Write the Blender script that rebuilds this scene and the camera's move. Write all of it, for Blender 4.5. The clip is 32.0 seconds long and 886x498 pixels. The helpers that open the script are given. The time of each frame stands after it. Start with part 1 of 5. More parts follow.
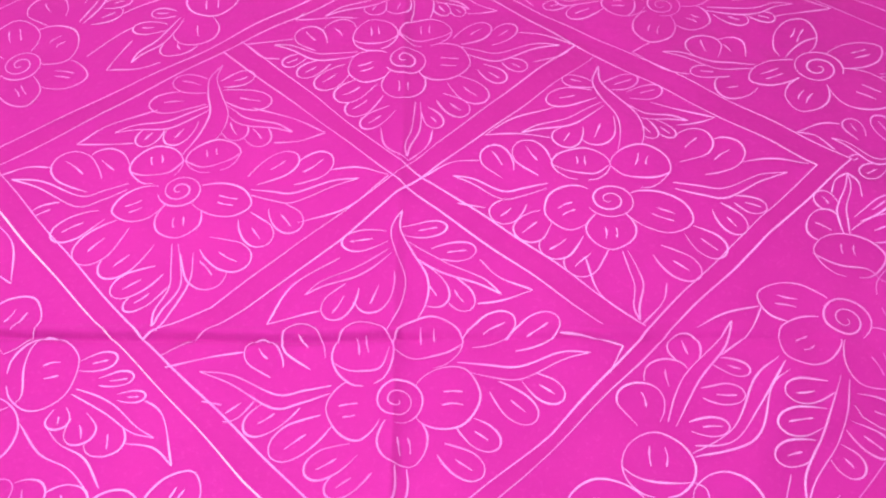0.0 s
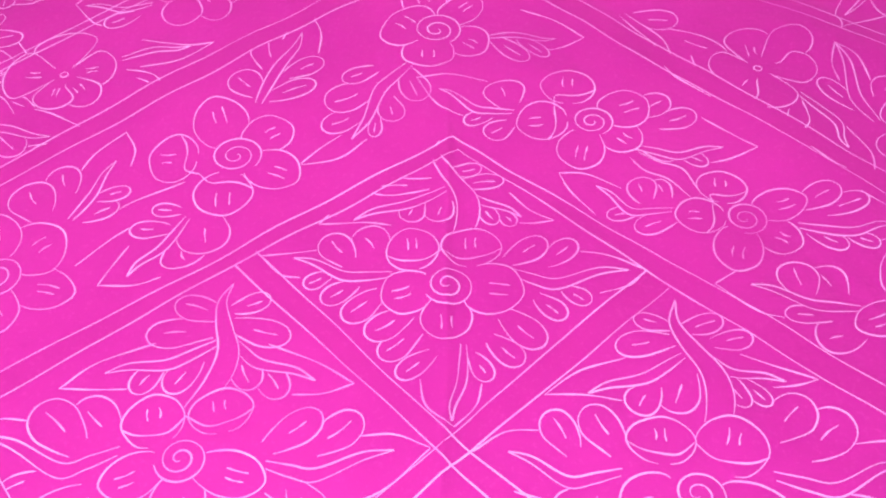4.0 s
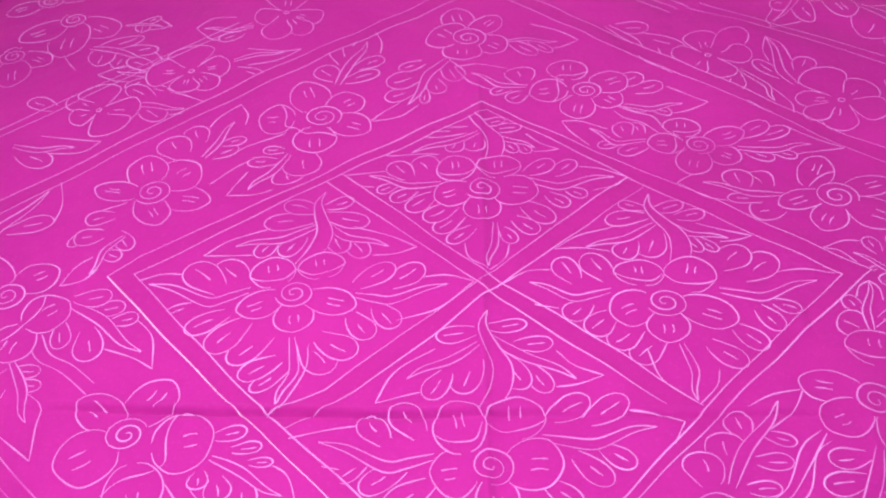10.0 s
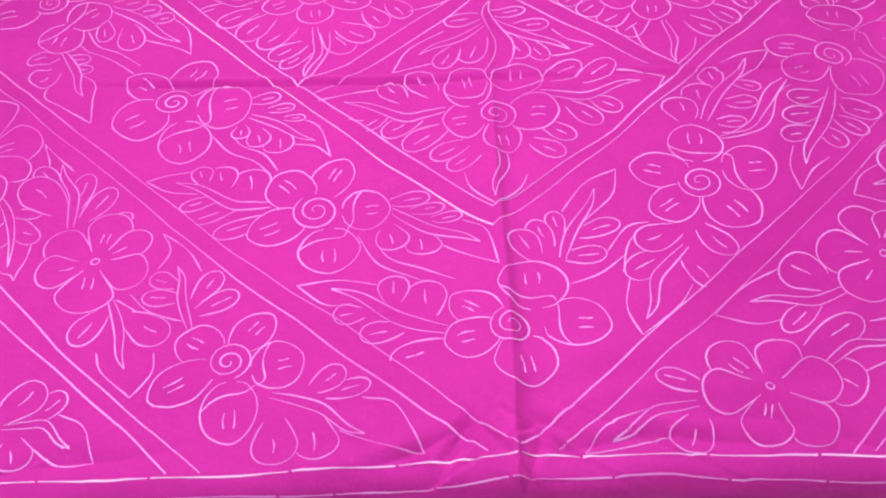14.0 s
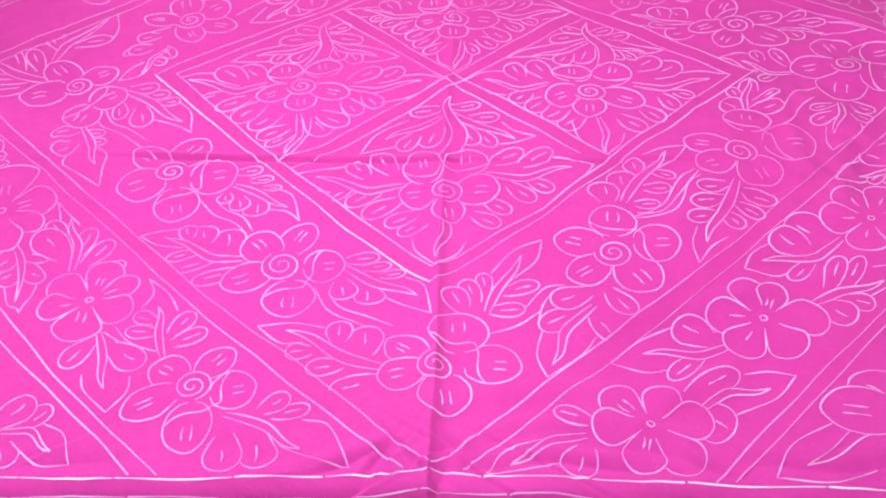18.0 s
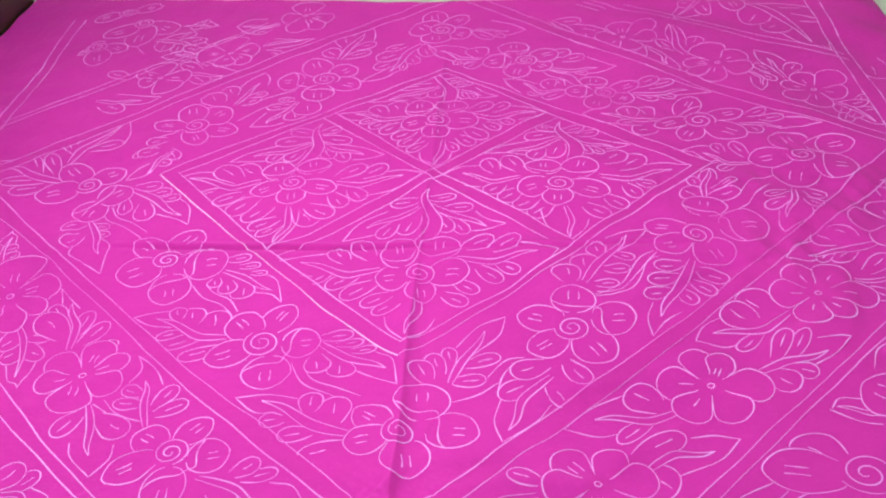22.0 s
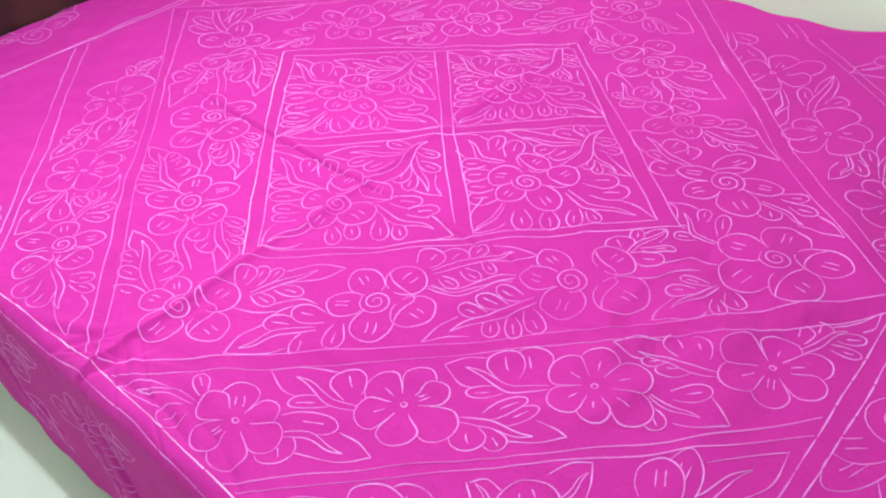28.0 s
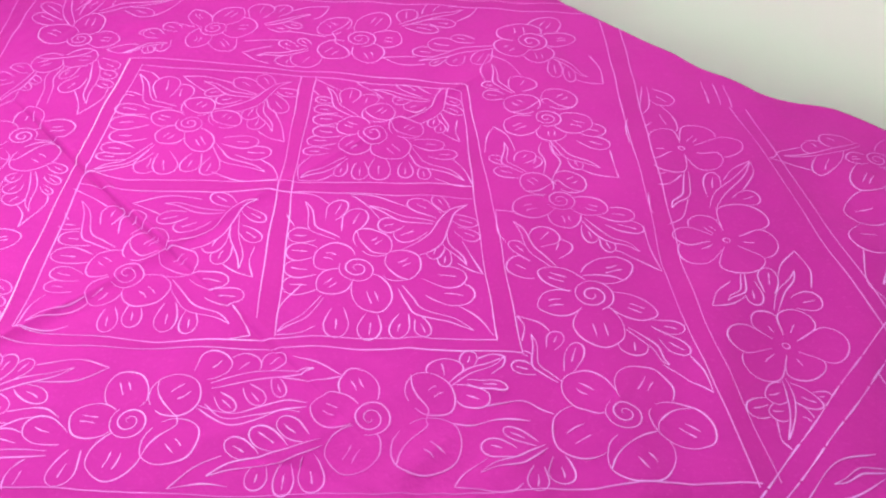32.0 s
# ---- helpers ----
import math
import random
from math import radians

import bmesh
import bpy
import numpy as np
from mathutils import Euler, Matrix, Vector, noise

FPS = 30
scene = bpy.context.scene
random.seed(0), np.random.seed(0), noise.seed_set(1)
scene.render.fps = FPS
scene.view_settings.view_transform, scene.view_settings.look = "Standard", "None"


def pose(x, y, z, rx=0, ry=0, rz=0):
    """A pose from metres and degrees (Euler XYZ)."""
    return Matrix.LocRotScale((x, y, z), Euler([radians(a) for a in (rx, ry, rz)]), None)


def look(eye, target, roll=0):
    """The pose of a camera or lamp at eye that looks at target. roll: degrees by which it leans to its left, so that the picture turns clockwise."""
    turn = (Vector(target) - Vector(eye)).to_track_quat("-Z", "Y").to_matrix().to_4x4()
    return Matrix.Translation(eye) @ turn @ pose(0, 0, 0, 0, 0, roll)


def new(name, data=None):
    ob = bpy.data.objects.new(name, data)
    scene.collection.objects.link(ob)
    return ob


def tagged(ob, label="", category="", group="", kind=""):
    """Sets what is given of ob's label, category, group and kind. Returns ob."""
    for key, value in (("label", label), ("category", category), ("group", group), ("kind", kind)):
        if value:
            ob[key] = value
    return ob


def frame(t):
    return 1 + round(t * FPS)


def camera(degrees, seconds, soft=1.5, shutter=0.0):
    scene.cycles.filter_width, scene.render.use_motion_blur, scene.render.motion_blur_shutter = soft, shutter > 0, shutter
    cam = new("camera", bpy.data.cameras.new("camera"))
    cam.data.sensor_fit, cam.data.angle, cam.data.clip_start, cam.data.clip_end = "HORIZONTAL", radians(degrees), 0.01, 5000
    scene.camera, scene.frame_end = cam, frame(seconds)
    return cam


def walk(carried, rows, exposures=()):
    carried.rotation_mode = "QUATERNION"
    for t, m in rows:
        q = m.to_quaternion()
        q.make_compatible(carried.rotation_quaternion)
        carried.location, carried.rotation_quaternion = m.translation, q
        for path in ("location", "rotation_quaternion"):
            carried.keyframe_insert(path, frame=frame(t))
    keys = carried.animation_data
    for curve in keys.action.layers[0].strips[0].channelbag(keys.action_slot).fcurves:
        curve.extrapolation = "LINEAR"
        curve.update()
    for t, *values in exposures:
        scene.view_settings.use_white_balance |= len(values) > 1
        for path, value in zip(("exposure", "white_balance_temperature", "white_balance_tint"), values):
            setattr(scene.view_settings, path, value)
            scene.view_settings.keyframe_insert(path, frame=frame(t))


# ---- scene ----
cam = camera(50.59, 32.0, 2.1)
PATH = [
    (0, (0.1122, -0.6849, 1.3175), (0.0453, -0.1046, 0.5058), -5.36),
    (0.5, (0.0636, -0.5840, 1.3101), (0.0108, -0.0121, 0.4914), -4.72),
    (1, (0.0163, -0.4790, 1.3105), (-0.0257, 0.0790, 0.4818), -4.48),
    (1.5, (0.0085, -0.4159, 1.3063), (-0.0195, 0.1288, 0.4681), -4.59),
    (2, (0.0201, -0.3726, 1.3193), (-0.0112, 0.1666, 0.4777), -3.61),
    (2.5, (0.0260, -0.3295, 1.3155), (-0.0191, 0.2171, 0.4794), -2.72),
    (4.5, (0.0595, -0.4099, 1.3343), (-0.0178, 0.2027, 0.5477), -4.78),
    (5, (0.0708, -0.4533, 1.3300), (-0.0206, 0.1720, 0.5550), -5.01),
    (5.5, (0.0654, -0.5065, 1.3399), (-0.0238, 0.1175, 0.5635), -4.18),
    (6, (0.0766, -0.5540, 1.3548), (-0.0081, 0.0739, 0.5810), -3.08),
    (6.5, (0.0609, -0.6241, 1.3683), (-0.0204, 0.0260, 0.6128), -3.78),
    (7, (0.0509, -0.7308, 1.3791), (-0.0346, -0.0616, 0.6410), -4.95),
    (7.5, (0.0487, -0.8075, 1.3924), (-0.0324, -0.1245, 0.6665), -4.80),
    (8, (0.0460, -0.8344, 1.3962), (-0.0341, -0.1427, 0.6785), -5.49),
    (8.5, (0.0419, -0.8407, 1.4019), (-0.0410, -0.1446, 0.6888), -5.60),
    (9, (0.0372, -0.8410, 1.3993), (-0.0419, -0.1407, 0.6899), -5.30),
    (9.5, (0.0344, -0.8431, 1.4022), (-0.0444, -0.1420, 0.6934), -4.90),
    (10, (0.0385, -0.8552, 1.4100), (-0.0417, -0.1463, 0.7092), -4.82),
    (10.5, (0.0451, -0.8718, 1.4104), (-0.0350, -0.1602, 0.7124), -4.76),
    (11, (0.0657, -0.8922, 1.4050), (-0.0141, -0.1795, 0.7081), -5.43),
    (11.5, (0.1076, -0.9544, 1.4076), (0.0283, -0.2401, 0.7123), -5.16),
    (12, (0.1422, -1.0776, 1.4163), (0.0647, -0.3594, 0.7248), -4.12),
    (12.5, (0.1370, -1.1333, 1.3765), (0.0545, -0.4340, 0.6663), -4.37),
    (13, (0.0918, -1.1326, 1.3738), (0.0140, -0.4793, 0.6207), -4.52),
    (13.5, (0.0542, -1.1561, 1.3585), (-0.0222, -0.5233, 0.5880), -5.83),
    (14, (0.0187, -1.1640, 1.3435), (-0.0494, -0.5475, 0.5591), -5.70),
    (14.5, (0.0067, -1.1572, 1.3413), (-0.0530, -0.5682, 0.5354), -5.17),
    (16.5, (0.0096, -1.1656, 1.3666), (-0.0516, -0.5486, 0.5820), -3.94),
    (17, (0.0448, -1.2059, 1.3927), (-0.0210, -0.5553, 0.6361), -3.87),
    (17.5, (0.1010, -1.2542, 1.4135), (0.0202, -0.5798, 0.6795), -4.25),
    (18, (0.1429, -1.3153, 1.4295), (0.0445, -0.6181, 0.7193), -4.62),
    (18.5, (0.1632, -1.3537, 1.4398), (0.0422, -0.6318, 0.7585), -5.58),
    (19, (0.1813, -1.4017, 1.4392), (0.0482, -0.6711, 0.7694), -5.98),
    (19.5, (0.2000, -1.4341, 1.4416), (0.0665, -0.6858, 0.7919), -5.78),
    (20, (0.2166, -1.4473, 1.4464), (0.0830, -0.6855, 0.8125), -5.89),
    (20.5, (0.2216, -1.4556, 1.4520), (0.0875, -0.6840, 0.8302), -5.81),
    (21, (0.2270, -1.4508, 1.4490), (0.0924, -0.6755, 0.8320), -5.71),
    (21.5, (0.2345, -1.4396, 1.4495), (0.0987, -0.6642, 0.8328), -5.86),
    (22, (0.2489, -1.4073, 1.4440), (0.1126, -0.6316, 0.8279), -6.41),
    (22.5, (0.2657, -1.3584, 1.4391), (0.1294, -0.5938, 0.8092), -5.42),
    (23, (0.2726, -1.2474, 1.4387), (0.1363, -0.4968, 0.7921), -4.52),
    (23.5, (0.2776, -1.0859, 1.4510), (0.1441, -0.3401, 0.7982), -4.08),
    (24, (0.3097, -0.9170, 1.4139), (0.1476, -0.2403, 0.6956), -5.09),
    (24.5, (0.4248, -0.7752, 1.4018), (0.1852, -0.1528, 0.6567), -4.78),
    (25, (0.5475, -0.7285, 1.4046), (0.2364, -0.1468, 0.6531), -2.26),
    (25.5, (0.6712, -0.7277, 1.4084), (0.2982, -0.1638, 0.6717), -3.38),
    (27.5, (1.0665, -0.8940, 1.4479), (0.4831, -0.3959, 0.8063), -4.54),
    (28, (1.1145, -1.0078, 1.4392), (0.5266, -0.5007, 0.8089), -6.78),
    (28.5, (1.1624, -1.0484, 1.4329), (0.5766, -0.5335, 0.8070), -8.13),
    (29, (1.1937, -1.0651, 1.4255), (0.6188, -0.5377, 0.7998), -7.98),
    (29.5, (1.2076, -1.0725, 1.4280), (0.6376, -0.5408, 0.8017), -7.69),
    (30, (1.2086, -1.0802, 1.4295), (0.6397, -0.5423, 0.8074), -7.34),
    (30.5, (1.1835, -1.0521, 1.4360), (0.6133, -0.5016, 0.8262), -7.08),
    (31, (1.1518, -0.9022, 1.4336), (0.5830, -0.3510, 0.8232), -7.20),
    (31.5, (1.1250, -0.7347, 1.4388), (0.5609, -0.2018, 0.8081), -3.66),
    (32, (1.0337, -0.5860, 1.4116), (0.4774, -0.0946, 0.7415), -1.26),
]
EXPOSURES = [(0.0, -0.50, 6800, 6), (1.0, -0.47, 6800, 6), (5.0, -0.29, 6700, 8), (7.0, -0.64, 6500, 14), (9.0, -0.68, 6500, 14), (13.0, -0.61, 6500, 4), (14.5, -0.54, 6500, -2), (17.0, -0.10, 6150, -54), (19.0, -0.06, 6150, -60), (20.0, -0.35, 6150, -32), (22.0, -0.52, 6150, -12), (24.0, -0.32, 6150, -30), (25.0, -0.25, 6150, -28), (28.0, -0.33, 6150, -10), (30.0, -0.29, 6150, -8), (32.0, -0.42, 6150, -10)]
walk(cam, [(t, look(eye, target, roll)) for t, eye, target, roll in PATH], EXPOSURES)

# ---- world and added lamps ----
TOP = 0.50            # height of the bed's top
CEILING = 2.60
world = bpy.data.worlds.new("room_air")
world.use_nodes = True
world.node_tree.nodes["Background"].inputs[0].default_value = (0.8, 0.85, 0.9, 1)
world.node_tree.nodes["Background"].inputs[1].default_value = 0.02
scene.world = world
POOL_LAMP = (-0.13, -0.22, 1.47)     # unseen globe added over the bed to brighten the sheet's middle
FILL_TUBE = (-0.38, -0.66, 2.55)     # unseen fill tube added under the ceiling, over the side of the bed
GLOBE_R = 0.065


# ---- materials ----
def material(name, colour, rough=0.6, metal=0.0):
    m = bpy.data.materials.new(name)
    m.use_nodes = True
    b = m.node_tree.nodes["Principled BSDF"]
    b.inputs["Base Color"].default_value = (*colour, 1)
    b.inputs["Roughness"].default_value = rough
    b.inputs["Metallic"].default_value = metal
    return m, m.node_tree, b


def add(nt, kind, **values):
    n = nt.nodes.new(kind)
    for k, v in values.items():
        if k in n.inputs:
            n.inputs[k].default_value = v
    return n


def mixed(nt, fac, a, b):
    """A colour mix node; a and b are colours or sockets."""
    n = nt.nodes.new("ShaderNodeMix")
    n.data_type = "RGBA"
    nt.links.new(fac, n.inputs[0])
    for i, v in ((6, a), (7, b)):
        if isinstance(v, tuple):
            n.inputs[i].default_value = (*v, 1)
        else:
            nt.links.new(v, n.inputs[i])
    return n.outputs[2]


def ramp(nt, src, lo, hi):
    n = nt.nodes.new("ShaderNodeMapRange")
    n.inputs["From Min"].default_value, n.inputs["From Max"].default_value = lo, hi
    nt.links.new(src, n.inputs["Value"])
    return n.outputs["Result"]


def cloth_material(name, base, shade, pale):
    """Woven cotton: slow tone drift, slubs along the threads and a fine weave in the bump."""
    m, nt, b = material(name, base, 0.8)
    co = nt.nodes.new("ShaderNodeTexCoord").outputs["Object"]
    big = add(nt, "ShaderNodeTexNoise", Scale=3.2, Detail=4.0, Roughness=0.6)
    nt.links.new(co, big.inputs["Vector"])
    fine = add(nt, "ShaderNodeTexNoise", Scale=160.0, Detail=3.0, Roughness=0.7)
    nt.links.new(co, fine.inputs["Vector"])
    c1 = mixed(nt, ramp(nt, big.outputs["Fac"], 0.35, 0.7), shade, base)
    c2 = mixed(nt, ramp(nt, fine.outputs["Fac"], 0.55, 0.95), c1, pale)
    nt.links.new(c2, b.inputs["Base Color"])
    wx = add(nt, "ShaderNodeTexWave", Scale=420.0, Distortion=0.6, Detail=1.0)
    wx.bands_direction = "X"
    wy = add(nt, "ShaderNodeTexWave", Scale=420.0, Distortion=0.6, Detail=1.0)
    wy.bands_direction = "Y"
    for w in (wx, wy):
        nt.links.new(co, w.inputs["Vector"])
    s = nt.nodes.new("ShaderNodeMath")
    nt.links.new(wx.outputs["Fac"], s.inputs[0])
    nt.links.new(wy.outputs["Fac"], s.inputs[1])
    crumple = add(nt, "ShaderNodeTexNoise", Scale=9.0, Detail=5.0, Roughness=0.55)
    nt.links.new(co, crumple.inputs["Vector"])
    bump = add(nt, "ShaderNodeBump", Strength=0.12, Distance=0.0004)
    nt.links.new(s.outputs[0], bump.inputs["Height"])
    bump2 = add(nt, "ShaderNodeBump", Strength=0.6, Distance=0.016)
    nt.links.new(crumple.outputs["Fac"], bump2.inputs["Height"])
    nt.links.new(bump.outputs["Normal"], bump2.inputs["Normal"])
    nt.links.new(bump2.outputs["Normal"], b.inputs["Normal"])
    b.inputs["Sheen Weight"].default_value = 0.04
    b.inputs["Sheen Roughness"].default_value = 0.5
    b.inputs["Sheen Tint"].default_value = (1.0, 0.55, 0.9, 1)
    b.inputs["Specular IOR Level"].default_value = 0.12
    return m


PINK = (0.505, 0.0208, 0.322)
SHEET = cloth_material("magenta_cotton", PINK, (0.447, 0.0160, 0.290), (0.555, 0.036, 0.375))


def thread_material(name, strong, weak):
    """Pale drawn line: chalky, thinner in places so that the cloth shows."""
    m, nt, b = material(name, strong, 0.85)
    co = nt.nodes.new("ShaderNodeTexCoord").outputs["Object"]
    n = add(nt, "ShaderNodeTexNoise", Scale=5.0, Detail=4.0, Roughness=0.7)
    nt.links.new(co, n.inputs["Vector"])
    g = add(nt, "ShaderNodeTexNoise", Scale=900.0, Detail=2.0)
    nt.links.new(co, g.inputs["Vector"])
    c = mixed(nt, ramp(nt, n.outputs["Fac"], 0.54, 0.28), strong, weak)
    d = mixed(nt, ramp(nt, g.outputs["Fac"], 0.5, 0.8), c, weak)
    nt.links.new(d, b.inputs["Base Color"])
    b.inputs["Specular IOR Level"].default_value = 0.2
    return m


THREAD = thread_material("pale_lilac_line", (0.73, 0.32, 0.80), (0.58, 0.09, 0.49))
BRIGHT = thread_material("bright_lilac_line", (0.80, 0.54, 0.86), (0.70, 0.28, 0.72))
FAINT = thread_material("faint_pink_line", (0.70, 0.25, 0.72), (0.56, 0.065, 0.45))
DARKWOOD, wood_nt, wood_b = material("dark_wood", (0.035, 0.012, 0.008), 0.35)
wood_co = wood_nt.nodes.new("ShaderNodeTexCoord").outputs["Object"]
wood_wave = add(wood_nt, "ShaderNodeTexWave", Scale=6.0, Distortion=7.0, Detail=3.0)
wood_nt.links.new(wood_co, wood_wave.inputs["Vector"])
wood_nt.links.new(mixed(wood_nt, wood_wave.outputs["Fac"], (0.022, 0.008, 0.006), (0.05, 0.018, 0.011)), wood_b.inputs["Base Color"])


def plaster(name, a, c, rough=0.7, scale=2.0):
    m, nt, b = material(name, a, rough)
    co = nt.nodes.new("ShaderNodeTexCoord").outputs["Object"]
    n = add(nt, "ShaderNodeTexNoise", Scale=scale, Detail=6.0, Roughness=0.6)
    nt.links.new(co, n.inputs["Vector"])
    nt.links.new(mixed(nt, n.outputs["Fac"], a, c), b.inputs["Base Color"])
    f = add(nt, "ShaderNodeTexNoise", Scale=220.0, Detail=3.0)
    nt.links.new(co, f.inputs["Vector"])
    bump = add(nt, "ShaderNodeBump", Strength=0.2, Distance=0.001)
    nt.links.new(f.outputs["Fac"], bump.inputs["Height"])
    nt.links.new(bump.outputs["Normal"], b.inputs["Normal"])
    return m


WALL = plaster("white_paint", (0.90, 0.93, 0.84), (0.87, 0.90, 0.81))
TILE = plaster("white_tile", (0.90, 0.92, 0.90), (0.87, 0.89, 0.86), 0.18)
GROUT = plaster("tile_grout", (0.55, 0.55, 0.52), (0.48, 0.48, 0.46), 0.8)
MATTRESS = plaster("mattress_ticking", (0.72, 0.70, 0.66), (0.66, 0.64, 0.60), 0.9, 14.0)
METAL = material("white_metal", (0.8, 0.8, 0.8), 0.35)[0]


def glowing(name, colour, strength):
    m, nt, bsdf = material(name, (0.9, 0.9, 0.88), 0.4)
    bsdf.inputs["Emission Color"].default_value = (*colour, 1)
    bsdf.inputs["Emission Strength"].default_value = strength
    return m


# emission of the two added lamps
POOL_LAMP_GLOW = glowing("added_lamp_glow", (1.0, 0.97, 0.93), 192.0)
FILL_TUBE_GLOW = glowing("fill_tube_emission", (0.95, 0.98, 1.0), 210.0)


# ---- mesh helpers ----
def part(name, bm, mat, parent, label="", smooth=False):
    """Links a bmesh as one mesh object under a thing or a part."""
    me = bpy.data.meshes.new(name)
    bm.to_mesh(me)
    bm.free()
    me.materials.append(mat)
    if smooth:
        me.polygons.foreach_set("use_smooth", [True] * len(me.polygons))
    ob = new(name, me)
    ob.parent = parent
    return tagged(ob, label)


def mesh_part(name, verts, faces, mat, parent, label="", smooth=True):
    me = bpy.data.meshes.new(name)
    me.from_pydata(verts, [], faces)
    me.materials.append(mat)
    if smooth:
        me.polygons.foreach_set("use_smooth", [True] * len(me.polygons))
    ob = new(name, me)
    ob.parent = parent
    return tagged(ob, label)


def block(lo, hi, bevel=0.0, segments=2):
    bm = bmesh.new()
    bmesh.ops.create_cube(bm, size=1)
    for v in bm.verts:
        for i in range(3):
            v.co[i] = lo[i] + (v.co[i] + 0.5) * (hi[i] - lo[i])
    if bevel:
        bmesh.ops.bevel(bm, geom=bm.edges[:], offset=bevel, segments=segments, affect="EDGES", profile=0.7)
    return bm


def tube(p, r0, r1, z0, z1, sides=24):
    bm = bmesh.new()
    m = Matrix.Translation((p[0], p[1], (z0 + z1) / 2))
    bmesh.ops.create_cone(bm, cap_ends=True, segments=sides, radius1=r0, radius2=r1, depth=z1 - z0, matrix=m)
    return bm


def empty(name, place, label, category, kind=""):
    ob = new(name)
    ob.location = place
    bpy.context.view_layer.update()
    return tagged(ob, label, category, kind=kind)


# ---- room ----
X0, X1, Y0, Y1 = -1.36, 2.70, -2.90, 0.915
for name, lo, hi in (
    ("wall_north", (X0 - 0.12, Y1, 0), (X1 + 0.12, Y1 + 0.12, CEILING)),
    ("wall_south", (X0 - 0.12, Y0 - 0.12, 0), (X1 + 0.12, Y0, CEILING)),
    ("wall_west", (X0 - 0.12, Y0, 0), (X0, Y1, CEILING)),
    ("wall_east", (X1, Y0, 0), (X1 + 0.12, Y1, CEILING)),
):
    tagged(part(name, block(lo, hi), WALL, None), "plain off-white painted plaster wall beside the bed", "wall", kind="structure")
tagged(part("ceiling", block((X0 - 0.12, Y0 - 0.12, CEILING), (X1 + 0.12, Y1 + 0.12, CEILING + 0.1)), WALL, None),
       "plain off-white painted ceiling over the bed", "ceiling", kind="structure")
floor = tagged(part("floor", block((X0 - 0.12, Y0 - 0.12, -0.1), (X1 + 0.12, Y1 + 0.12, -0.003)), GROUT, None),
               "glossy white tiled floor with thin grey joints", "floor", kind="structure")

# ---- added lamps, both unseen ----
def ball(p, r, seg=32):
    bm = bmesh.new()
    bmesh.ops.create_uvsphere(bm, u_segments=seg, v_segments=seg // 2, radius=r, matrix=Matrix.Translation(p))
    return bm


# low globe added for the pool of light round the sheet's middle
pool_lamp = empty("added_pool_lamp", (0, 0, 0), "added unseen globe lamp that brightens the middle of the sheet", "pendant lamp")
part("ceiling_rose", tube(POOL_LAMP, 0.05, 0.06, CEILING - 0.03, CEILING - 0.001), METAL, pool_lamp)
part("cord", tube(POOL_LAMP, 0.004, 0.004, POOL_LAMP[2] + GLOBE_R + 0.04, CEILING - 0.03, 10), METAL, pool_lamp)
part("cap", tube(POOL_LAMP, 0.045, 0.025, POOL_LAMP[2] + GLOBE_R - 0.008, POOL_LAMP[2] + GLOBE_R + 0.04), METAL, pool_lamp)
part("globe", ball(POOL_LAMP, GLOBE_R), POOL_LAMP_GLOW, pool_lamp, "glowing globe of the added lamp", True)

# fill light added to whiten the floor and the far wall
added_fill_tube = empty("added_fill_tube", (0, 0, 0), "added unseen tube light under the ceiling that brightens floor and far wall", "tube light")
part("housing", block((FILL_TUBE[0] - 0.64, FILL_TUBE[1] - 0.03, FILL_TUBE[2] + 0.022), (FILL_TUBE[0] + 0.64, FILL_TUBE[1] + 0.03, CEILING - 0.001), 0.006), METAL, added_fill_tube)
for side in (-0.615, 0.615):
    part("end_cap", block((FILL_TUBE[0] + side - 0.02, FILL_TUBE[1] - 0.024, FILL_TUBE[2] - 0.024), (FILL_TUBE[0] + side + 0.02, FILL_TUBE[1] + 0.024, FILL_TUBE[2] + 0.024), 0.005), METAL, added_fill_tube)
rod = bmesh.new()
bmesh.ops.create_cone(rod, cap_ends=True, segments=20, radius1=0.018, radius2=0.018, depth=1.19,
                      matrix=Matrix.Translation(FILL_TUBE) @ Matrix.Rotation(math.pi / 2, 4, "Y"))
part("tube", rod, FILL_TUBE_GLOW, added_fill_tube, "glowing rod of the added fill light", True)

# ---- bed under the sheet ----
bed = empty("bed", (0, 0, 0), "double bed with a dark wooden headboard under the magenta sheet", "bed")
EDGE_L, EDGE_R = -1.185, 0.95
part("mattress", block((EDGE_L, -0.735, 0.27), (EDGE_R - 0.06, 0.715, TOP - 0.03), 0.05, 3), MATTRESS, bed, "pale quilted mattress", True)
part("base", block((EDGE_L, -0.70, 0.12), (EDGE_R - 0.10, 0.62, 0.27), 0.008), DARKWOOD, bed, "dark wooden bed base")
for lx in (EDGE_L + 0.06, EDGE_R - 0.20):
    for ly in (-0.62, 0.54):
        part("leg", block((lx - 0.035, ly - 0.035, 0.0), (lx + 0.035, ly + 0.035, 0.12), 0.004), DARKWOOD, bed)
part("headboard", block((-1.26, -0.84, 0.0), (-1.200, 0.88, 1.02), 0.008), DARKWOOD, bed, "tall dark brown wooden headboard")
part("top_rail", block((-1.275, -0.87, 1.02), (-1.19, 0.90, 1.07), 0.012), DARKWOOD, bed)
for py in (-0.55, -0.03, 0.49):
    part("raised_panel", block((-1.203, py - 0.20, 0.58), (-1.190, py + 0.20, 0.96), 0.005), DARKWOOD, bed)


# ---- the sheet's surface ----
def soft(x, a, b):
    t = np.clip((x - a) / (b - a), 0, 1)
    return t * t * (3 - 2 * t)


